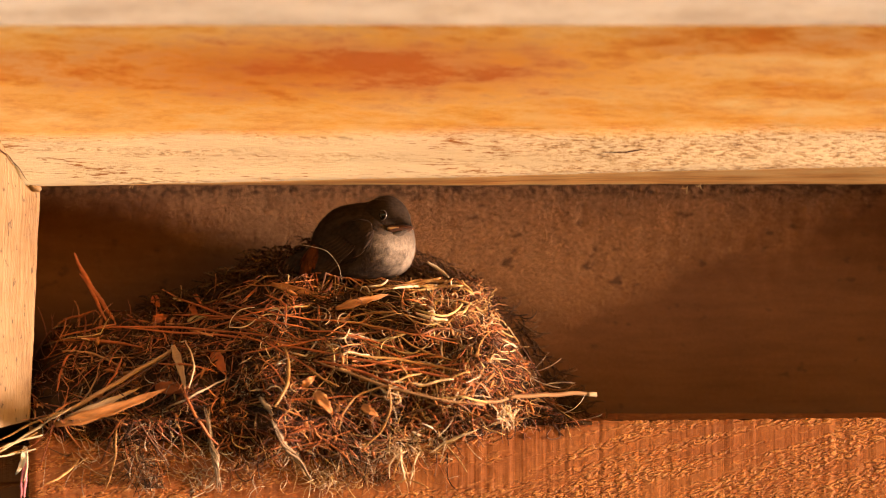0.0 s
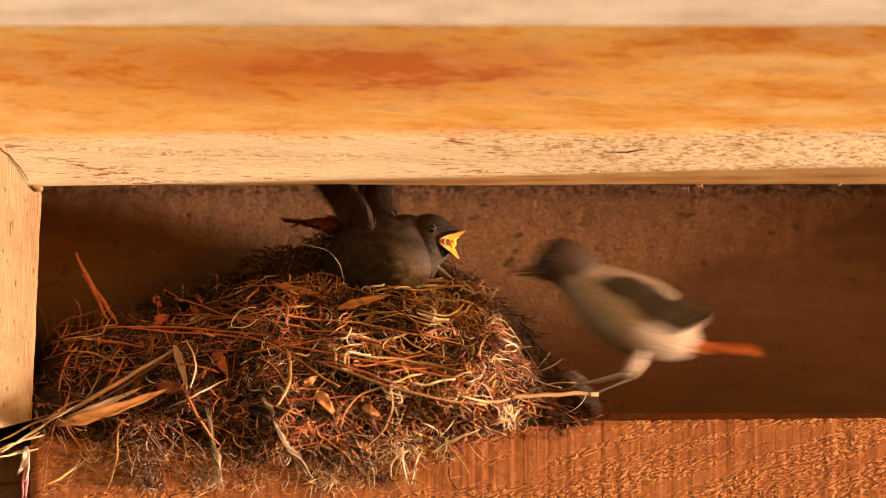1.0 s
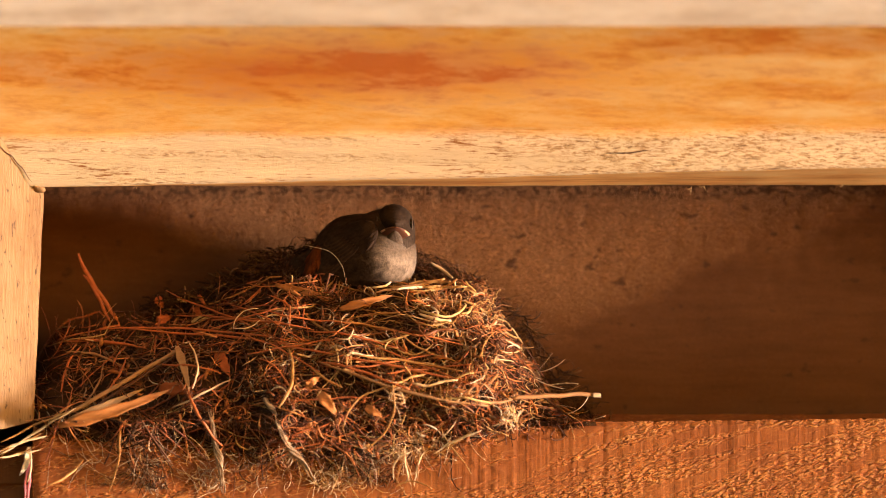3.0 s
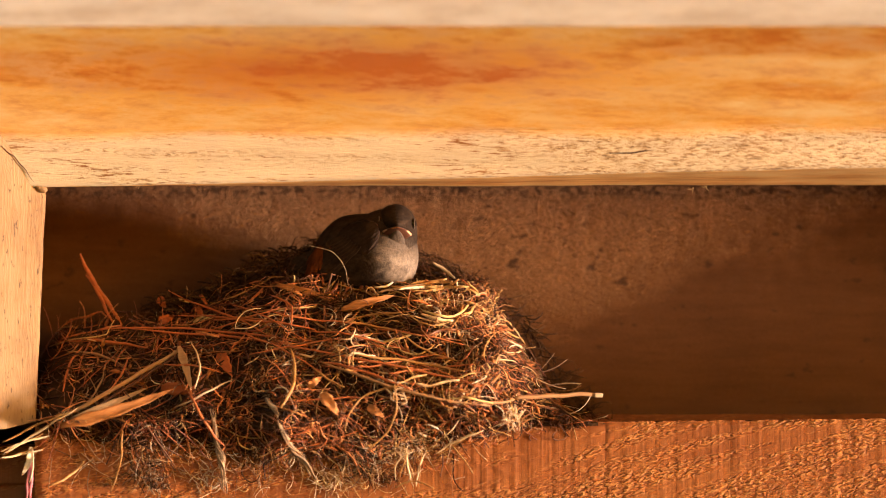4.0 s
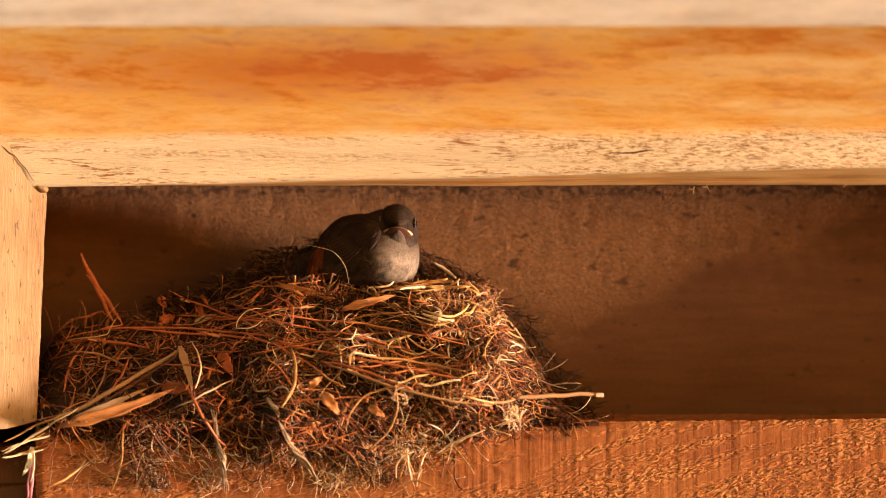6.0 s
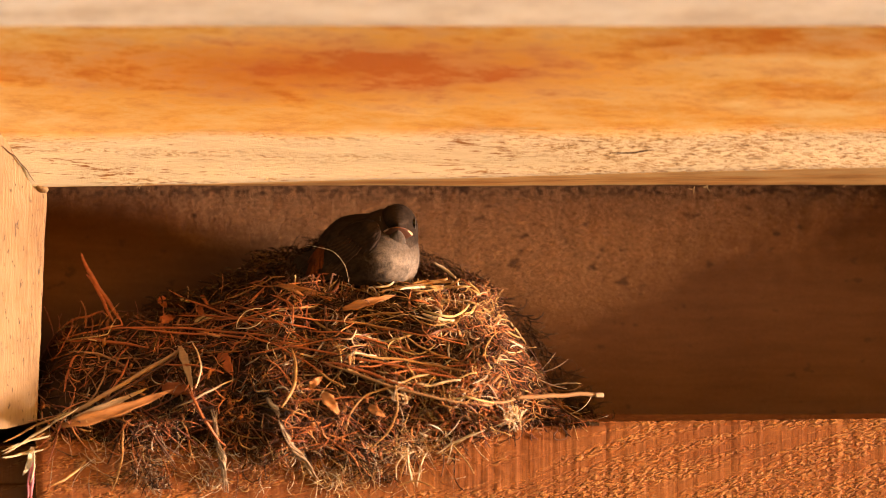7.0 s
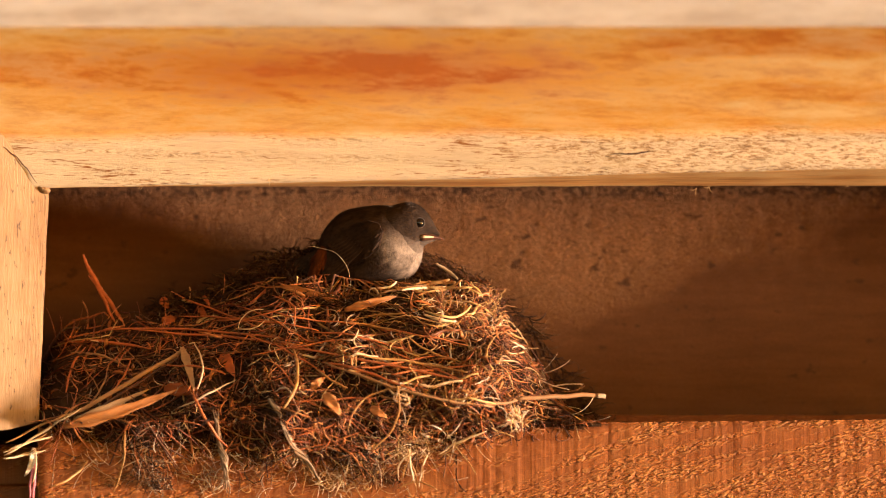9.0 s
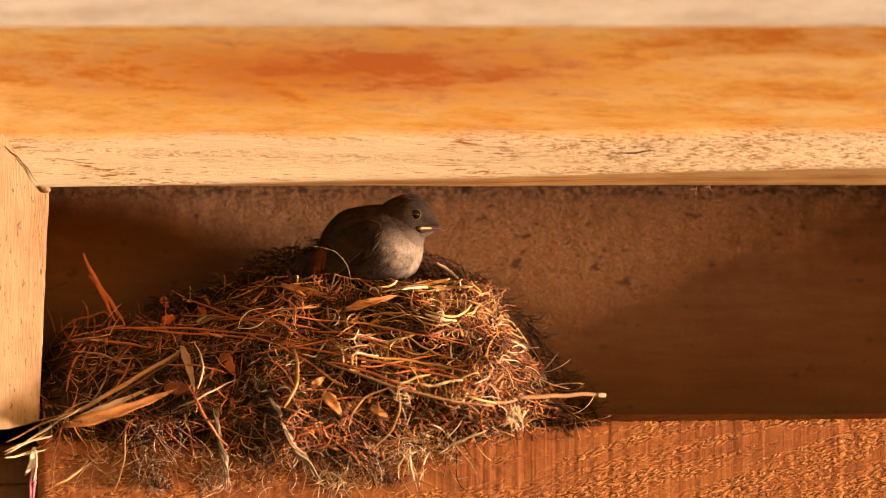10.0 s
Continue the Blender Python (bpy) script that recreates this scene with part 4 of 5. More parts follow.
stem("dry_stalk", -13.5, 55.3, 2.2, 51.7, -1.4, 2.52, PALE, 7, 0.5)
stem("dry_stalk", -45.4, 54.2, -23.6, 55.6, 0.6, 1.68, STRAW, 7, 0.5)
stem("dry_stalk", -29.0, 70.5, -1.0, 76.0, -1.1, 2.6, STRAW, 6, 0.35)
stem("dry_stalk", -25.0, 69.0, -3.0, 72.0, 0.6, 1.9, PALE, 7, 0.4)
stem("dry_stalk", -19.0, 73.0, 2.0, 74.0, 0.9, 2.2, STRAW, 6, 0.4)
stem("dry_stalk", -36.0, 67.5, -12.0, 72.5, 0.5, 1.8, TWIG, 7, 0.5)
stem("dry_stalk", -7.8, 84.0, 3.0, 76.0, 0.3, 2.2, GREY, 6, 0.35)
blade("dry_leaf", -53.5, 58.0, -27.0, 65.6, 4.4, DRY_LEAF, 8, 0.45)
blade("dry_leaf", -86.0, 71.5, -56.5, 64.5, 3.6, DRY_LEAF, 7, 0.35)
blade("seed_pod", -146.4, 68.0, -142.5, 62.4, 4.48, RED_LEAF_SHADED, 5)
blade("seed_pod", -145.8, 54.5, -138.0, 58.4, 5.04, RED_LEAF_SHADED, 5)
blade("seed_pod", -127.3, 63.5, -122.8, 56.2, 3.64, RED_LEAF_SHADED, 5)
blade("seed_pod", -135.8, 67.4, -130.7, 65.2, 1.96, STRAW, 5)
blade("seed_pod", -128.4, 54.5, -116.7, 57.9, 2.24, STRAW, 5)
blade("seed_pod", -125.1, 69.1, -121.2, 62.9, 1.96, RED_LEAF_SHADED, 5)
stem("grass_stalk", -145.2, 50.5, -144.2, 62.9, -0.6, 0.84, RUST, 8, 0.9)
stem("grass_stalk", -131.8, 66.9, -131.8, 73.1, -0.3, 0.84, STRAW, 9, 0.9)
stem("twig", 76.2, 13.7, 72.3, 13.7, 0.0, 3.08, GREY, 5, 0.8, taper=0.9, depth=(0.004, 0.003))
stem("hair", -71.3, 89.2, -49.9, 69.1, 6.6, 0.21, PALE, 5, 1.0, depth=(0.012, 0.008))
stem("twine", -207.1, -15.5, -207.2, -38.8, 1.1, 2.0, PINK, 10, 0.5, taper=0.5)
stem("twine", -206.0, -19.0, -208.4, -38.8, -0.8, 1.5, PINK, 10, 0.5, taper=0.5)
stem("twine", -206.4, -14.0, -207.6, -31.0, 1.6, 1.2, PALE, 11, 0.4, taper=0.2)
blade("dry_leaf", -206.5, -13.0, -211.5, -27.0, 3.6, PALE, 9, 0.5, curl=1.5)
stem("dry_stalk", -221.7, -15.3, -198.2, -7.4, 0.6, 1.61, PALE, 9, 0.35, taper=0.2)
stem("dry_stalk", -220.4, -16.1, -200.3, -6.1, 0.1, 1.12, STRAW, 9, 0.35, taper=0.2)
stem("dry_stalk", -221.7, -18.6, -201.0, -14.1, -0.6, 1.41, PALE, 11, 0.35, taper=0.2)
stem("dry_stalk", -220.4, -19.4, -203.1, -12.8, -0.1, 0.98, STRAW, 11, 0.35, taper=0.2)
stem("dry_stalk", -68.4, 26.9, -51.5, 15.6, -0.8, 1.40, STRAW, 8, 0.6)
stem("dry_stalk", -102.0, 45.2, -62.8, 24.1, 0.8, 1.40, RUST, 8, 0.6)
stem("dry_stalk", -23.5, 43.8, 4.5, 29.7, -1.7, 1.40, STRAW, 8, 0.6)
blade("dry_leaf", -62.7, 12.8, -54.3, 1.6, 6.16, LEAF, 7)
blade("dry_leaf", -69.5, 15.6, -62.8, 21.3, 3.92, LEAF, 7)
blade("dry_leaf", -40.3, 6.1, -31.9, 1.0, 4.48, LEAF, 7)
tuft("tuft", 31.0, 0.5, 5.0, 90, [PALE, PALE, PALE, STRAW], "tuft of bleached straw", 8.0, 0.00042)
tuft("tuft", -149.4, -24.5, 9.0, 120, [MOSS, MOSS, MOSS, BROWN, GREY], "dark clump of lichen", 2.0, 0.00022)
tuft("tuft", -143.0, -30.5, 5.0, 60, [MOSS, BROWN, GREY], "dark clump of lichen", 2.0, 0.00022)
tuft("tuft", -168.0, -30.0, 3.0, 26, [MOSS, STRAW], "dark clump of lichen", 2.0, 0.00022)
tuft("tuft", -41.0, -20.5, 9.0, 120, [MOSS, MOSS, MOSS, BROWN, GREY], "dark clump of lichen", 2.5, 0.00022)
tuft("tuft", -30.0, -28.0, 5.0, 50, [MOSS, BROWN, RUST], "dark clump of lichen", 2.5, 0.00022)
tuft("tuft", -20.0, -11.0, 9.0, 190, [STRAW, STRAW, PALE], "tuft of golden moss", 3.0, 0.00018)
tuft("tuft", -34.0, -13.0, 6.0, 90, [STRAW, STRAW, GREY], "tuft of golden moss", 3.0, 0.00018)
tuft("tuft", -6.0, -6.5, 6.0, 90, [STRAW, PALE], "tuft of golden moss", 3.0, 0.00018)
tuft("tuft", -58.0, -29.5, 8.0, 110, [STRAW, STRAW, PALE], "tuft of golden straw", 2.5, 0.00024)
tuft("tuft", -79.0, -16.0, 5.0, 60, [STRAW, GREY], "tuft of golden straw", 4.0, 0.00022)
tuft("tuft", -2.0, 61.0, 9.0, 130, [STRAW, STRAW, RUST, PALE], "tuft of golden moss", 4.0, 0.00020)
tuft("tuft", 9.0, 50.0, 7.0, 90, [STRAW, RUST, STRAW, BROWN], "tuft of golden moss", 4.0, 0.00020)
tuft("tuft", -92.0, 47.0, 6.0, 90, [STRAW, GREY, STRAW], "tuft of golden moss", 4.0, 0.00018)
tuft("tuft", -79.6, 29.7, 6.7, 50, [GREY, STRAW], "tuft of grey fibre")
tuft("tuft", -96.4, 15.6, 8.4, 60, [GREY, BROWN], "tuft of grey fibre")
tuft("tuft", -118.6, -29.3, 8.4, 50, [STRAW, GREY], "tuft of golden straw")
shaving(-0.0900, -0.018, 0.1179)
shaving(0.1229, 0.045, 0.1205)
shaving(0.1999, 0.046, 0.1229)
shaving(-0.1543, 0.01, 0.1191)
shaving(0.1295, 0.047, 0.1218)


# ---- birds ----
def loft(sections, sides=28):
    """A closed body through elliptical sections (x, z, half width, half height), in millimetres, smoothly spaced."""
    xs = [s[0] for s in sections]
    fine = []
    steps = 26
    for k in range(steps + 1):
        t = 0.5 - 0.5 * math.cos(math.pi * k / steps)
        x = xs[0] + (xs[-1] - xs[0]) * t
        fine.append([x] + [float(np.interp(x, xs, [s[i] for s in sections])) for i in (1, 2, 3)])
    for _ in range(2):
        fine = [fine[0]] + [[b[0]] + [(a[i] + 2 * b[i] + c[i]) / 4 for i in (1, 2, 3)] for a, b, c in zip(fine, fine[1:], fine[2:])] + [fine[-1]]
    verts, faces = [], []
    for x, zc, hw, hh in fine:
        for s in range(sides):
            q = 2 * math.pi * s / sides
            verts.append(Vector((x, math.cos(q) * hw, zc + math.sin(q) * hh)) / 1000)
    for k in range(len(fine) - 1):
        for s in range(sides):
            i, j = k * sides + s, k * sides + (s + 1) % sides
            faces.append((i, j, j + sides, i + sides))
    faces += [tuple(range(sides)), tuple(range((len(fine) - 1) * sides, len(fine) * sides))[::-1]]
    return verts, faces


def feathered(name, sections, material, parent, count, size, seed, lift=0.16, loose=0.22, label="", bare=None, round_by=0.027, wide=(0.08, 0.14)):
    """A lofted body, covered in small overlapping feathers that point backwards."""
    verts, faces = loft(sections)
    r = random.Random(seed)
    quads = [f for f in faces if len(f) == 4]
    area = [((verts[f[1]] - verts[f[0]]).cross(verts[f[3]] - verts[f[0]])).length for f in quads]
    mid = sum((v for v in verts), Vector()) / len(verts)
    for f in r.choices(quads, area, k=count):
        a, b = r.random(), r.random()
        p = verts[f[0]].lerp(verts[f[1]], a).lerp(verts[f[3]].lerp(verts[f[2]], a), b)
        if bare and bare(p):
            continue
        n = (verts[f[1]] - verts[f[0]]).cross(verts[f[3]] - verts[f[0]]).normalized()
        if n.dot(p - mid) < 0:
            n = -n
        back = Vector((-1, 0, -0.25)) + Vector((r.gauss(0, loose), r.gauss(0, loose), r.gauss(0, loose)))
        back = (back - n * back.dot(n)).normalized()
        side = n.cross(back).normalized()
        ln, w = size * r.uniform(0.7, 1.3), size * r.uniform(*wide)
        k = len(verts)
        up = lift * ln * r.uniform(0.2, 1.3)
        half = p + back * ln * 0.45 + n * (0.00005 + up * 0.4 - (0.45 * ln) ** 2 / (2 * round_by))
        tip = p + back * ln + n * (0.00005 + up - ln ** 2 / (2 * round_by))
        verts += [p - n * 0.0001, half + side * w, tip, half - side * w, half + n * 0.00001]
        faces += [(k, k + 1, k + 4), (k + 1, k + 2, k + 4), (k + 2, k + 3, k + 4), (k + 3, k, k + 4)]
    return raw(name, verts, faces, [material], parent, label)


def quill(length, width, sweep):
    """A flight feather: a cambered vane with a paler outer edge, pointing along -x. Its slots: vane, edge."""
    verts, faces, slots = [], [], []
    n = 10
    across = (-1, -0.72, 0, 0.8, 1)
    for k in range(n + 1):
        t = k / n
        w = width * (0.35 + 0.65 * min(1, t * 3)) * (1 if t < 0.75 else math.sqrt(max(0.0, 1 - ((t - 0.75) / 0.26) ** 2)) + 0.04)
        for q in across:
            verts.append(Vector((-length * t, sweep * t * t + 0.0006 * (1 - q * q), q * w / 2)))
        for q in across[::-1]:
            verts.append(Vector((-length * t, sweep * t * t - 0.00025 + 0.0004 * (1 - q * q), q * w / 2)))
    for k in range(n):
        for i in range(10):
            a, b = k * 10 + i, k * 10 + (i + 1) % 10
            faces.append((a, b, b + 10, a + 10))
            slots.append(1 if i in (0, 8, 9) else 0)
    faces += [tuple(range(10)), tuple(range(n * 10, n * 10 + 10))[::-1]]
    return verts, faces, slots + [0, 0]


def build_wing(bird, side, sections, feathers, length, width, material, seed, edge, depth=1.0):
    """A folded wing: scapulars and coverts over a fan of flight feathers, those lowest the longest."""
    wing = feathered("wing", sections, material, bird, 1700, 0.0052, seed, 0.05, 0.15)
    verts, faces, slots = quill(length, width, 0.0)
    base = raw("flight_feather", verts, faces, [material, edge], wing, slots=slots)
    small = raw("covert", [v * 0.52 for v in verts], faces, [material, edge], wing, slots=slots)
    for k in range(feathers):
        t = k / (feathers - 1)
        ob = base if k == 0 else new("flight_feather", base.data)
        ob.parent = wing
        ob.matrix_basis = pose(-0.010 - 0.012 * t, side * (0.0024 - 0.0012 * t) * depth, -0.0052 + 0.0088 * t, side * 4, -7 + 13 * t, side * -2)
    for k in range(feathers - 1):
        t = k / (feathers - 2)
        ob = small if k == 0 else new("covert", small.data)
        ob.parent = wing
        ob.matrix_basis = pose(-0.003 - 0.006 * t, side * (0.0036 - 0.0006 * t) * depth, -0.0050 + 0.0092 * t, side * 5, -9 + 14 * t, side * -4)
    return wing


def build_tail(bird, at, feathers, length, width, edge, middle, spread):
    tail = feathered("tail", [(-14, 0, 1.5, 1), (-8, 0, 4.5, 2.6), (2, 0, 6, 4.5), (8, 0, 4, 3)], edge, bird, 160, 0.007, 5, 0.08, 0.12,
                     "rufous tail")
    tail.matrix_basis = at
    for k in range(feathers):
        t = 2 * k / (feathers - 1) - 1
        verts, faces, _ = quill(length, width, 0.0)
        ob = raw("tail_feather", verts, faces, [middle if abs(t) < 0.7 else edge], tail)
        ob.matrix_basis = pose(-0.004, 0.002 * t, 0.0004 * (1 - abs(t)) * k, 90, 0, -spread * t)
    return tail


def build_bill(name, head, up, length, width, materials):
    """Half of the bill, hinged at its origin; up 1 or -1. Its slots: horn, pale edge, lining."""
    verts, faces, slots = [], [], []
    n = 14
    for k in range(n + 1):
        t = k / n
        e = (1 - t) ** 0.7
        w = width * min(1.0, 0.74 + 2.0 * t) * (1 - t) ** 0.62 + 0.0002
        h = (0.0040 if up > 0 else 0.0018) * (1 - t) ** 0.85 + 0.0003
        hook = -0.0017 * t ** 2.2 if up > 0 else -0.0010 * t ** 2.2
        for y, z in ((-w, -0.0002 * e), (-w * 0.97, 0.0007 * e), (-w * 0.80, 0.0016 * e), (0, h), (w * 0.80, 0.0016 * e), (w * 0.97, 0.0007 * e),
                     (w, -0.0002 * e), (w * 0.84, 0.0), (0, 0.0001), (-w * 0.84, 0.0)):
            verts.append((length * t, y, up * z + hook))
    kinds = (1, 0, 0, 0, 0, 1, 1, 2, 2, 1)
    for k in range(n):
        for i in range(10):
            a, b = k * 10 + i, k * 10 + (i + 1) % 10
            faces.append((a, b, b + 10, a + 10))
            slots.append(0 if kinds[i] == 1 and k > 7 else kinds[i])
    faces += [tuple(range(10)), tuple(range(n * 10, n * 10 + 10))]
    slots += [2, 0]
    if up < 0:
        # the skin at the corners of the mouth, tucked inside the closed bill
        for side in (-1, 1):
            k = len(verts)
            for t, high in ((0.02, 0.0046), (0.13, 0.0022), (0.24, 0.0010), (0.36, 0.0001)):
                w = width * (1 - t) ** 0.85 * 0.74
                verts += [(length * t, side * w, -0.0004), (length * t, side * w * 0.9, high), (length * t, side * w * 0.8, -0.0004)]
            for j in range(3):
                for i in range(3):
                    a, b = k + j * 3 + i, k + j * 3 + (i + 1) % 3
                    faces.append((a, b, b + 3, a + 3))
                    slots.append(2)
        # the feathered chin between the two sides of the jaw
        chin, sides = loft([(-4, -3.4, 4.5, 2.0), (-1, -2.8, width * 600, 2.0), (3, -2.0, width * 450, 1.3), (6.5, -1.4, width * 230, 0.6), (8.5, -1.1, 0.3, 0.3)], 14)
        k = len(verts)
        verts += [tuple(v) for v in chin]
        faces += [tuple(k + i for i in f) for f in sides]
        slots += [3] * len(sides)
    me = raw(name, verts, faces, materials, head, slots=slots)
    bm = bmesh.new()
    bm.from_mesh(me.data)
    bmesh.ops.recalc_face_normals(bm, faces=bm.faces)
    bm.to_mesh(me.data)
    bm.free()
    return me


def ball(name, radii, at, material, parent, label=""):
    bm = bmesh.new()
    bmesh.ops.create_uvsphere(bm, u_segments=24, v_segments=16, radius=1)
    bmesh.ops.scale(bm, vec=radii, verts=bm.verts)
    bmesh.ops.translate(bm, vec=at, verts=bm.verts)
    return part(name, bm, material, parent, label)


def lid(parent, at, radius, side):
    """The bare ring round an eye."""
    bm = bmesh.new()
    n, m = 28, 8
    rows = []
    for i in range(n):
        a = 2 * math.pi * i / n
        row = []
        for j in range(m):
            b = 2 * math.pi * j / m
            rr = radius + 0.00026 * math.cos(b)
            row.append(bm.verts.new(Vector(at) + Vector((math.cos(a) * rr, side * (0.00026 * math.sin(b)), math.sin(a) * rr * 0.94))))
        rows.append(row)
    for i in range(n):
        for j in range(m):
            bm.faces.new((rows[i][j], rows[(i + 1) % n][j], rows[(i + 1) % n][(j + 1) % m], rows[i][(j + 1) % m]))
    bmesh.ops.recalc_face_normals(bm, faces=bm.faces)
    return part("eyelid", bm, LID, parent)


def gullet(head, at, wide, high):
    """The hollow of the mouth: orange at its rim, red in its depth."""
    verts, faces, slots = [], [], []
    n = 24
    for x, r in ((-0.0010, 1.0), (0.0, 1.0), (-0.0007, 0.80), (-0.0020, 0.60), (-0.0034, 0.38), (-0.0040, 0.12), (-0.0050, 0.3)):
        for i in range(n):
            a = 2 * math.pi * i / n
            lozenge = (abs(math.cos(a)) ** 1.35 + abs(math.sin(a)) ** 1.35) ** (-1 / 1.35)
            verts.append(Vector(at) + Vector((x, math.cos(a) * lozenge * wide * r, math.sin(a) * lozenge * high * r)))
    for k in range(7):
        for i in range(n):
            a, b = k * n + i, k * n + (i + 1) % n
            c = (k + 1) % 7 * n
            faces.append((a, b, c + (i + 1) % n, c + i))
            slots.append(1 if k in (2, 3, 4, 5) else 0)
    return raw("mouth", verts, faces, [MOUTH, THROAT], head, "orange-red throat", slots)


HINGE = (0.0034, 0, -0.0062)          # of the fledgling's jaw
ADULT_HINGE = (0.0060, 0, -0.0045)


def build_head(bird, size, material, hinge, bill, width, seed, bill_materials):
    """A wedge-shaped head: deep nape, flat crown, feathered lores that run down on to the bill."""
    k = size
    head = feathered("head", [(-23 * k, -9 * k, 3, 3), (-20 * k, -7.5 * k, 9 * k, 10 * k), (-13 * k, -4 * k, 11.8 * k, 14.2 * k), (-6 * k, -0.8 * k, 11.4 * k, 13.2 * k), (0, 0, 10.6 * k, 12.6 * k),
                              (2.4 * k, 0.2 * k, 10.1 * k, 11.9 * k), (4.4 * k, 2.2 * k, 8.5 * k, 8.6 * k), (7 * k, 1.7 * k, 6.8 * k, 7.1 * k), (9.3 * k, 0, 5.1 * k, 5.3 * k), (11.6 * k, -2.8 * k, 3.1 * k, 2.6 * k), (13 * k, -4.4 * k, 1.8 * k, 1.2 * k),
                              (13.8 * k, -4.8 * k, 0.25, 0.25)],
                     material, bird, 13000, 0.0028 * k, seed, 0.010, 0.30, round_by=0.012 * k,
                     bare=lambda p: p.x > 0.0098 * k or abs(p.y) > 0.005 and (p.x - 0.0036 * k) ** 2 + (p.z - 0.0008) ** 2 < 0.0034 ** 2)
    upper = build_bill("upper_bill", head, 1, bill, width, bill_materials)
    lower = build_bill("lower_bill", head, -1, bill * 0.95, width * 0.97, bill_materials)
    upper.location = lower.location = hinge
    mouth = gullet(head, (0, 0, 0), width * 0.84, width * 0.62)
    mouth.location = (hinge[0] - 0.006, 0, hinge[2])
    for side in (-1, 1):
        ball("eye", (0.0026, 0.0019, 0.0026), (0.0036 * k, side * 0.0080 * k, 0.0008), EYE_BLACK, head, "glossy black eye")
        lid(head, (0.0036 * k, side * 0.0089 * k, 0.0008), 0.0027, side)
    return head, upper, lower, mouth


def build_down(head):
    """Wisps of nestling down left on the crown, and the pale crescent behind each eye."""
    r = random.Random(77)
    wisps = Strands()
    for _ in range(36):
        x, y = r.uniform(-0.012, 0.006), r.uniform(-0.0085, 0.0085)
        z = 0.0131 * math.sqrt(max(0.0, 1 - (y / 0.0116) ** 2)) - max(0.0, x) * 0.25
        p, d = Vector((x, y, z - 0.0003)), Vector((-0.8, r.gauss(0, 0.35) + y * 40, 0.25 + r.random() * 0.2))
        pts = []
        for k in range(6):
            pts.append(p.copy())
            p = p + d.normalized() * r.uniform(0.0006, 0.0010)
            d += Vector((r.gauss(0, 0.2), r.gauss(0, 0.2), -0.16))
        wisps.add(pts, r.uniform(0.00005, 0.00010), 0, 3, 1, 0.3)
    for side in (-1, 1):
        for _ in range(26):
            a = r.uniform(2.4, 4.0)
            p = Vector((0.0005 + 0.0076 * math.cos(a), side * 0.0098, -0.0010 + 0.0048 * math.sin(a)))
            pts = [p + Vector((-0.0010 * k * math.sin(a) * 0.5 - 0.0003 * k, side * 0.0003, -0.0004 * k)) for k in range(4)]
            wisps.add(pts, r.uniform(0.00008, 0.00016), 0, 3, 1, 0.4)
    return wisps.make("down", [DOWN], head, "wisps of grey nestling down")


def build_fledgling():
    bird = tagged(new("fledgling"), "grey-brown fledgling with orange gape sitting in the nest", "bird")
    body = feathered("body", [(-29, 0, 3, 3), (-26, 1, 10, 10), (-17, 4.5, 17.0, 17.5), (-5, 5.5, 20, 21.5), (8, 3, 20.5, 21), (17, 1.5, 19, 19.6), (23, 2.0, 15, 15.5),
                       (27, 3, 8, 9), (29, 4, 2, 2)], CHICK_BODY, bird, 36000, 0.0032, 3, 0.004, 0.34, "fluffy grey breast and dark back", round_by=0.013, bare=lambda p: p.x > 0.001)
    neck = feathered("neck", [(-17, -2, 3, 3), (-13, -1.5, 11, 11), (-6, 0, 15.5, 15.5), (2, 0, 15, 15.2), (8, 0, 12.5, 13), (12, 0, 8, 8), (14, 0, 2, 2)],
                     CHICK_NECK, bird, 13000, 0.0030, 6, 0.004, 0.32, round_by=0.011, bare=lambda p: p.x > -0.003)
    head, upper, lower, mouth = build_head(bird, 1.0, CHICK_HEAD, HINGE, 0.0124, 0.0084, 8, [BILL, FLANGE, MOUTH, CHIN])
    build_down(head)
    wings = [build_wing(bird, s, [(-24, 0, 1, 2), (-20, 0, 1.6, 6), (-11, 0, 2.3, 9.0), (-2, 0, 2.5, 9.0), (6, 0, 1.8, 6), (9, 0, 0.6, 2)], 8, 0.0235, 0.0064,
                        CHICK_WING, 20 + s, WING_EDGE) for s in (-1, 1)]
    tail = build_tail(bird, pose(-0.028, 0, -0.004, 0, 10, 0), 6, 0.021, 0.005, RUMP, TAIL_DARK, 9)
    return bird, body, neck, head, lower, mouth, wings, tail


def build_leg(bird, side):
    """A bird's leg: feathered thigh, thin tarsus, four toes; the hip is its origin."""
    s = Strands()
    hip, hock, heel = Vector((0, 0, 0)), Vector((-0.004, side * 0.002, -0.016)), Vector((0.004, side * 0.003, -0.036))
    s.add([hip.lerp(hock, t / 5) for t in range(6)], 0.0026, 1, 8, 1, 0.32)
    s.add([hock.lerp(heel, t / 5) for t in range(6)], 0.00055, 0, 6, 1, 0.9)
    for a in (-28, 0, 28, 180):
        d = Vector((math.cos(radians(a)), math.sin(radians(a)), -0.12))
        s.add([heel + d * (0.011 * t / 5) - Vector((0, 0, 0.0016 * (t / 5) ** 2)) for t in range(6)], 0.0005, 0, 6, 1, 0.4)
    return s.make("leg", [LEG, ADULT_BODY], bird, "thin brown leg with pale feathered thigh")


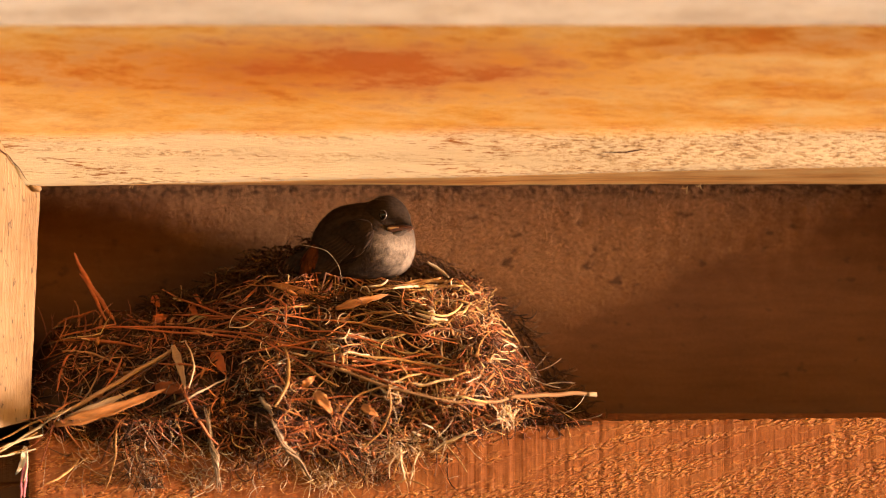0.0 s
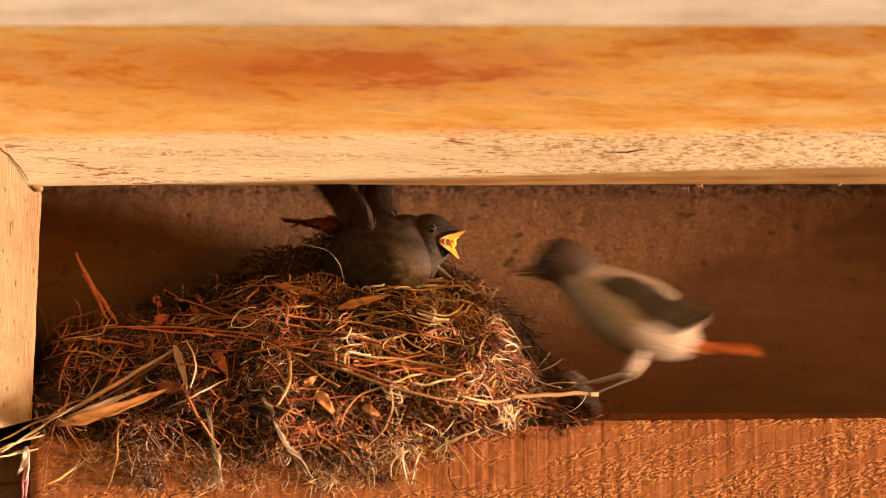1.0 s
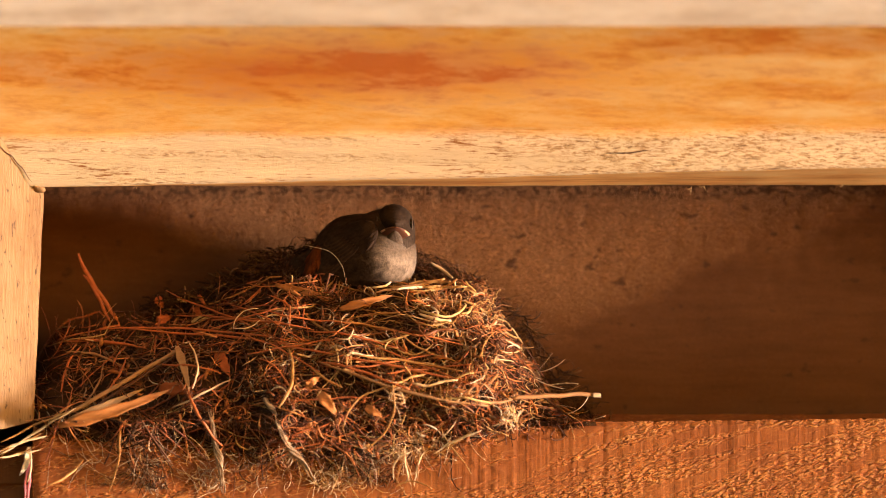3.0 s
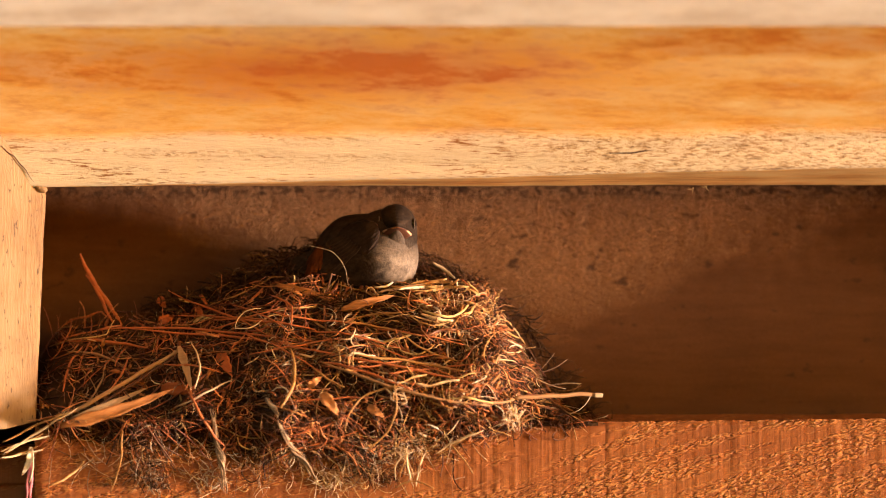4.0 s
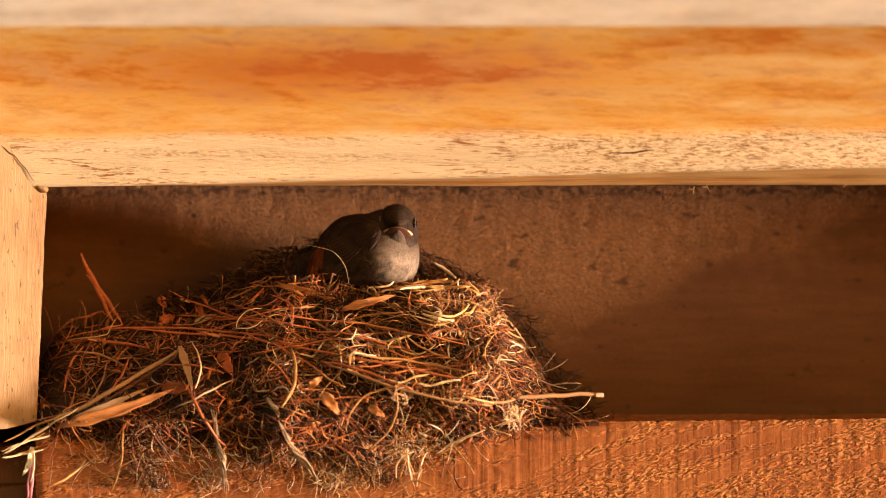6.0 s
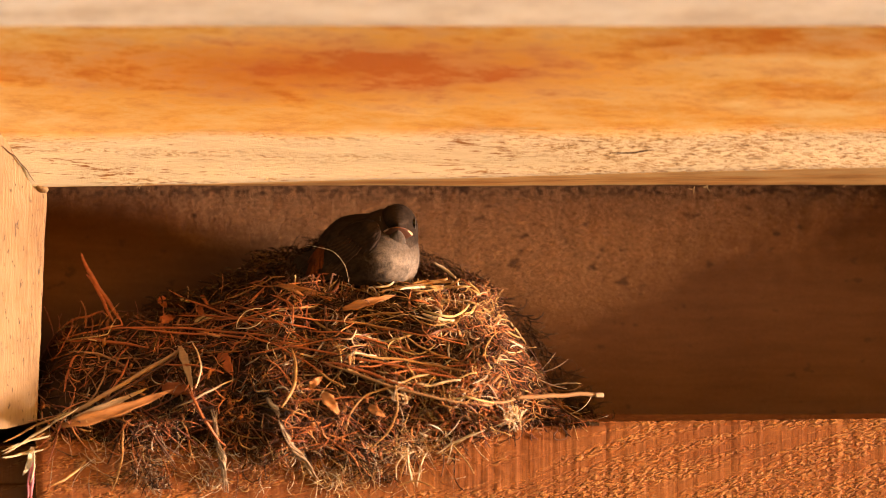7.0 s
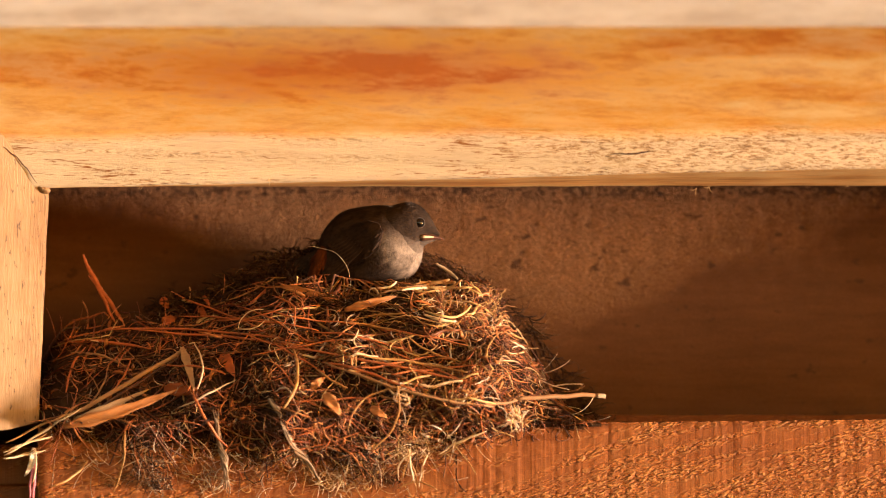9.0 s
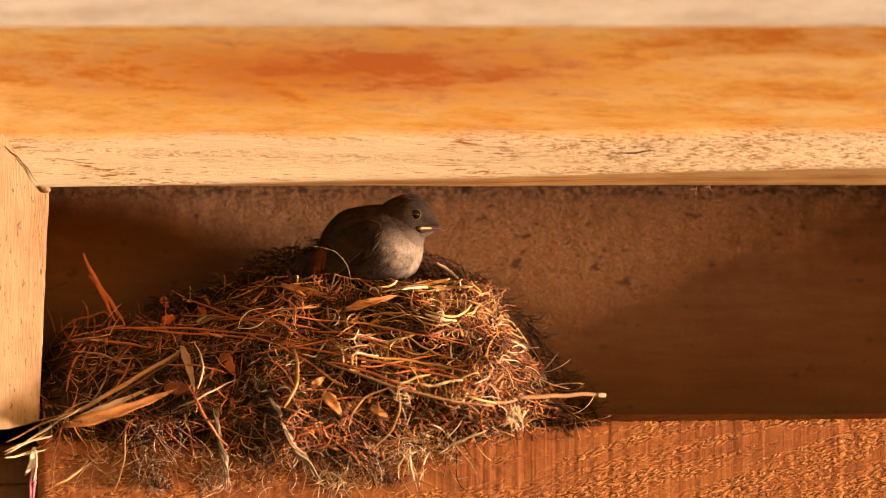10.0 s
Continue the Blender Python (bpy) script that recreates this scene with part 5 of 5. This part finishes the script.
def build_adult():
    bird = tagged(new("adult_redstart"), "grey-brown adult bird with rusty orange tail feeding its young", "bird")
    feathered("body", [(-31, -2, 4, 4), (-27, -1.5, 9, 9), (-17, 0, 16.5, 16.5), (-5, 0.5, 20, 20), (8, 0, 20, 20), (17, 0.5, 18, 18), (25, 1, 15, 15.5),
                       (34, 2.5, 12, 12), (42, 4, 10, 10), (47, 5, 4, 4)], ADULT_BODY, bird, 30000, 0.0036, 4, 0.006, 0.30, "buff-grey breast and back", round_by=0.013)
    head, upper, lower, mouth = build_head(bird, 1.0, ADULT_HEAD, ADULT_HINGE, 0.0165, 0.0042, 9, [HORN, HORN, MOUTH, ADULT_HEAD])
    wings = [build_wing(bird, s, [(-36, 0, 1, 2), (-29, 0, 1.6, 5), (-15, 0, 2.2, 9), (-2, 0, 2.5, 9), (8, 0, 1.6, 5), (11, 0, 0.5, 2)], 9, 0.027, 0.0052,
                        ADULT_WING, 30 + s, ADULT_EDGE, 0.7) for s in (-1, 1)]
    tail = build_tail(bird, pose(-0.028, 0, -0.002, 0, -4, 0), 7, 0.032, 0.0085, TAIL, TAIL, 3.2)
    legs = [build_leg(bird, s) for s in (-1, 1)]
    return bird, head, upper, lower, wings, tail, legs


CHICK = build_fledgling()
ADULT = build_adult()


# ---- what moves ----
PERCH = pose(-0.0405, 0.054, 0.0897, 0, -20, -24)


def motions():
    bird, body, neck, head, lower, mouth, wings, tail = CHICK
    walk(bird, [(0.0, PERCH), (10.0, PERCH)])
    sit, low, eager = pose(0, 0, 0), pose(-0.0035, 0, -0.0040, 0, 5, 0), pose(-0.001, 0, -0.0005, 0, 1, 0)
    walk(body, [(0.0, sit), (0.5, sit), (0.65, pose(0.001, 0, -0.003, 0, 4, 4)), (0.8, pose(0.003, 0, -0.008, 0, 10, 6)), (1.0, pose(0.006, 0, -0.009, 0, 15, 8)),
                (1.2, pose(0.012, 0, -0.009, 0, 24, 10)), (1.3, pose(0.013, 0, -0.010, 0, 24, 10)), (1.5, pose(0.005, 0, -0.009, 0, 14, 8)),
                (1.7, pose(0.001, 0, -0.007, 0, 9, 4)), (2.1, low), (7.3, low), (7.8, eager), (10.0, eager)])
    base = PERCH.inverted()

    def still(m):
        """From the room's space to the perched bird's."""
        return base @ m

    nods = [
        (0, -0.0270, 0.040, 0.1048, 0, -8, -42),
        (0.5, -0.0267, 0.040, 0.1050, 0, -8, -42),
        (0.6, -0.0287, 0.045, 0.1025, 0, -29, -24),
        (0.7, -0.0267, 0.045, 0.0988, 0, -35, -34),
        (0.8, -0.0176, 0.045, 0.0974, 0, -25, -25),
        (0.9, -0.0130, 0.045, 0.0959, 0, -29, -13),
        (1.0, -0.0057, 0.045, 0.0971, 0, -32, -24),
        (1.1, -0.0079, 0.045, 0.0951, 0, -37, -15),
        (1.16, -0.0045, 0.045, 0.0942, 0, -16, -8),
        (1.24, 0.0074, 0.045, 0.0891, 0, 8, -6),
        (1.3, 0.0051, 0.045, 0.0879, 0, 8, -6),
        (1.4, -0.0068, 0.045, 0.0931, 0, -10, -6),
        (1.5, -0.0145, 0.045, 0.0968, 0, -31, -7),
        (1.6, -0.0130, 0.045, 0.0965, 0, -35, -22),
        (1.7, -0.0179, 0.045, 0.1002, 0, -28, -27),
        (1.8, -0.0208, 0.040, 0.1006, 0, -18, -48),
        (1.9, -0.0225, 0.040, 0.1008, 0, -18, -52),
        (2.0, -0.0228, 0.040, 0.1014, 0, -18, -55),
        (2.2, -0.0250, 0.040, 0.1022, -3, -24, -74),
        (2.5, -0.0262, 0.040, 0.1014, -3, -28, -84),
        (2.7, -0.0266, 0.040, 0.1014, -3, -22, -85),
        (3.2, -0.0266, 0.040, 0.1014, -3, -20, -85),
        (3.8, -0.0266, 0.040, 0.1014, -3, -20, -85),
        (5.5, -0.0266, 0.040, 0.1014, -3, -20, -85),
        (6.3, -0.0266, 0.040, 0.1014, -3, -20, -85),
        (7.3, -0.0266, 0.040, 0.1014, -3, -20, -85),
        (7.4, -0.0264, 0.040, 0.1022, -2, -15, -69),
        (7.5, -0.0258, 0.040, 0.1022, 0, -6, -52),
        (7.7, -0.0247, 0.045, 0.1025, 0, 0, -36),
        (7.8, -0.0210, 0.045, 0.1028, 0, -3, -20),
        (8.0, -0.0210, 0.045, 0.1016, 0, -6, 4),
        (8.2, -0.0207, 0.045, 0.1019, 0, -6, 3),
        (8.5, -0.0201, 0.045, 0.1028, 0, -6, 2),
        (9.0, -0.0201, 0.045, 0.1025, 0, -5, 2),
        (9.1, -0.0199, 0.045, 0.1028, 0, -5, 0),
        (9.4, -0.0204, 0.045, 0.1059, 0, -6, -11),
        (10, -0.0201, 0.045, 0.1062, 0, -6, -11),
    ]
    walk(head, [(t, still(pose(*place))) for t, *place in nods])
    shoulder = Vector((-0.0400, 0.054, 0.0945))
    walk(neck, [(t, still(pose(*shoulder.lerp((x, y, z - 0.004), 0.62), 0, -14 + ry * 0.35, max(-50, rz * 0.6 - 8)))) for t, x, y, z, rx, ry, rz in nods])
    yawns = [(0, 0), (0.5, 0), (0.6, 62), (0.7, 77), (0.8, 66), (0.9, 70), (1.0, 75), (1.1, 79), (1.16, 56), (1.24, 38), (1.3, 32), (1.4, 47), (1.5, 62), (1.6, 77), (1.7, 73), (1.8, 77), (1.9, 66), (2.0, 41), (2.2, 32), (2.5, 20), (2.7, 10), (3.2, 0), (10, 0)]
    walk(lower, [(t, pose(*HINGE, 0, a, 0)) for t, a in yawns])
    walk(mouth, [(t, pose(HINGE[0] - 0.006 + 0.0090 * min(1, a / 40), 0, HINGE[2] - 0.0020 * min(1, a / 60), 0, a / 2, 0)) for t, a in yawns])
    # the wings: folded, shivering while it begs, folded again
    for side, wing in zip((-1, 1), wings):
        def hold(up, out, fore=0):
            return pose(0.009 + fore, side * (0.0195 - 0.006 * max(up, 0) / 90), 0.004 + 0.007 * max(up, 0) / 90, side * -out, up, side * (10 - 10 * up / 90))
        high, low = (80, 24) if side < 0 else (100, 62)
        beat = [(0.60 + 0.05 * k, hold((low if k % 2 else high) + 3 * math.sin(k * 1.7), 14)) for k in range(21)]
        rest = hold(-4, 0)
        walk(wing, [(0.0, rest), (0.5, rest)] + beat + [(1.67, hold(30, 12)), (1.77, hold(8, 4)), (1.87, hold(-2, 0)), (2.1, rest), (10.0, rest)])
    low = still(pose(-0.0662, 0.050, 0.0850, 0, -62, -14))
    high = still(pose(-0.0574, 0.054, 0.1037, 0, 6, -6))
    walk(tail, [(0.0, low), (0.5, low), (0.75, high), (1.1, high), (1.35, low), (10.0, low)])

    bird, head, upper, lower, wings, tail, legs = ADULT
    walk(bird, [
        (0, pose(1.6000, -2.2, -0.7000, 0, -10, 150)),
        (0.5, pose(0.3619, -0.42, -0.1841, 0, -10, 170)),
        (0.7, pose(0.2678, -0.2, -0.0742, 0, -20, 180)),
        (0.8, pose(0.2320, -0.12, -0.0600, -45, -30, 185)),
        (0.9, pose(0.1900, -0.06, -0.0220, -75, -40, 190)),
        (0.967, pose(0.1090, -0.01, 0.0480, -8, -27, 180)),
        (1.0, pose(0.0975, 0.0, 0.0515, 0, -26, 180)),
        (1.033, pose(0.0860, 0.008, 0.0545, 0, -24, 180)),
        (1.067, pose(0.0765, 0.011, 0.0560, 0, -23, 180)),
        (1.1, pose(0.0706, 0.012, 0.0562, 0, -22, 180)),
        (1.17, pose(0.0641, 0.012, 0.0562, 0, -24, 180)),
        (1.22, pose(0.0636, 0.012, 0.0551, 0, -21, 180)),
        (1.27, pose(0.0658, 0.012, 0.0562, 0, -24, 180)),
        (1.32, pose(0.0664, 0.012, 0.0551, 0, -21, 180)),
        (1.4, pose(0.0790, 0.012, 0.0530, 0, -20, 232)),
        (1.45, pose(0.0950, 0, 0.0530, 14, -20, 314)),
        (1.5, pose(0.1130, -0.02, 0.0530, 38, -20, 350)),
        (1.6, pose(0.1950, -0.1, 0.0070, 40, -10, 350)),
        (1.7, pose(0.2706, -0.2, -0.0582, 0, 0, 360)),
        (2.0, pose(0.6210, -0.6, -0.2334, 0, 0, 350)),
        (3.0, pose(3.4000, -2.6, -0.9000, 0, 0, 330)),
        (10, pose(16.0, -14.0, -0.4, 0, 0, 330)),
    ])
    nod = lambda up, turn=0, reach=0.049: pose(reach, 0, 0.006, 0, -up, turn)
    walk(head, [(0.0, nod(0)), (0.9, nod(-20)), (1.0, nod(-22)), (1.1, nod(-26)), (1.17, nod(-14, 0, 0.047)), (1.23, nod(-52, 0, 0.060)), (1.27, nod(-20, 0, 0.048)), (1.33, nod(-50, 0, 0.058)), (1.4, nod(-20, 10)),
                (1.5, nod(-45, 0)), (10.0, nod(0))])
    jaw = lambda a: pose(*ADULT_HINGE, 0, a, 0)
    walk(upper, [(0.0, jaw(0)), (10.0, jaw(0))])
    walk(lower, [(0.0, jaw(4)), (1.1, jaw(8)), (1.2, jaw(20)), (1.4, jaw(6)), (10.0, jaw(2))])
    for side, wing in zip((-1, 1), wings):
        def spread(up, out, back=0):
            return pose(0.014, side * 0.0172, 0.006, side * -out, up, side * (10 - back))
        walk(wing, [(0.0, spread(30, 60, 40)), (0.7, spread(30, 70, 50)), (0.8, spread(-10, 60, 60)), (0.9, spread(40, 70, 50)), (1.0, spread(4, 30, 25)),
                    (1.1, spread(-3, 0)), (1.3, spread(-3, 0)), (1.4, spread(6, 6, 4)), (1.45, spread(40, 40, 20)), (1.5, spread(58, 60, 40)), (1.6, spread(-20, 70, 60)),
                    (1.7, spread(40, 70, 60)), (10.0, spread(30, 60, 40))])
    walk(tail, [(0.0, pose(-0.028, 0, -0.002, -26, -4, 0)), (0.9, pose(-0.028, 0, -0.002, -26, -4, 0)), (1.0, pose(-0.028, 0, -0.002, -26, 23, 0)),
                (1.1, pose(-0.028, 0, -0.002, -26, 6, 0)), (1.17, pose(-0.028, 0, -0.002, -26, -14, 0)), (1.23, pose(-0.028, 0, -0.002, -26, 8, 0)), (1.27, pose(-0.028, 0, -0.002, -26, -8, 0)), (1.3, pose(-0.028, 0, -0.002, -26, -2, 0)), (1.4, pose(-0.028, 0, -0.002, -26, 12, 0)), (1.5, pose(-0.028, 0, -0.002, 0, 10, -65)),
                (10.0, pose(-0.028, 0, -0.002, -26, 0, 0))])
    for side, leg in zip((-1, 1), legs):
        def step(swing):
            return pose(-0.010, side * 0.009, -0.013, 0, swing, 0)
        walk(leg, [(0.0, step(60)), (0.8, step(40)), (0.9, step(-10)), (0.967, step(-26)), (1.0, step(-25 - side * 4)), (1.067, step(10 - side * 4)), (1.1, step(25 - side * 4)), (1.2, step(39 - side * 4)), (1.3, step(34 - side * 4)),
                   (1.4, step(25)), (1.5, step(66)), (1.7, step(80)), (10.0, step(60))])


motions()
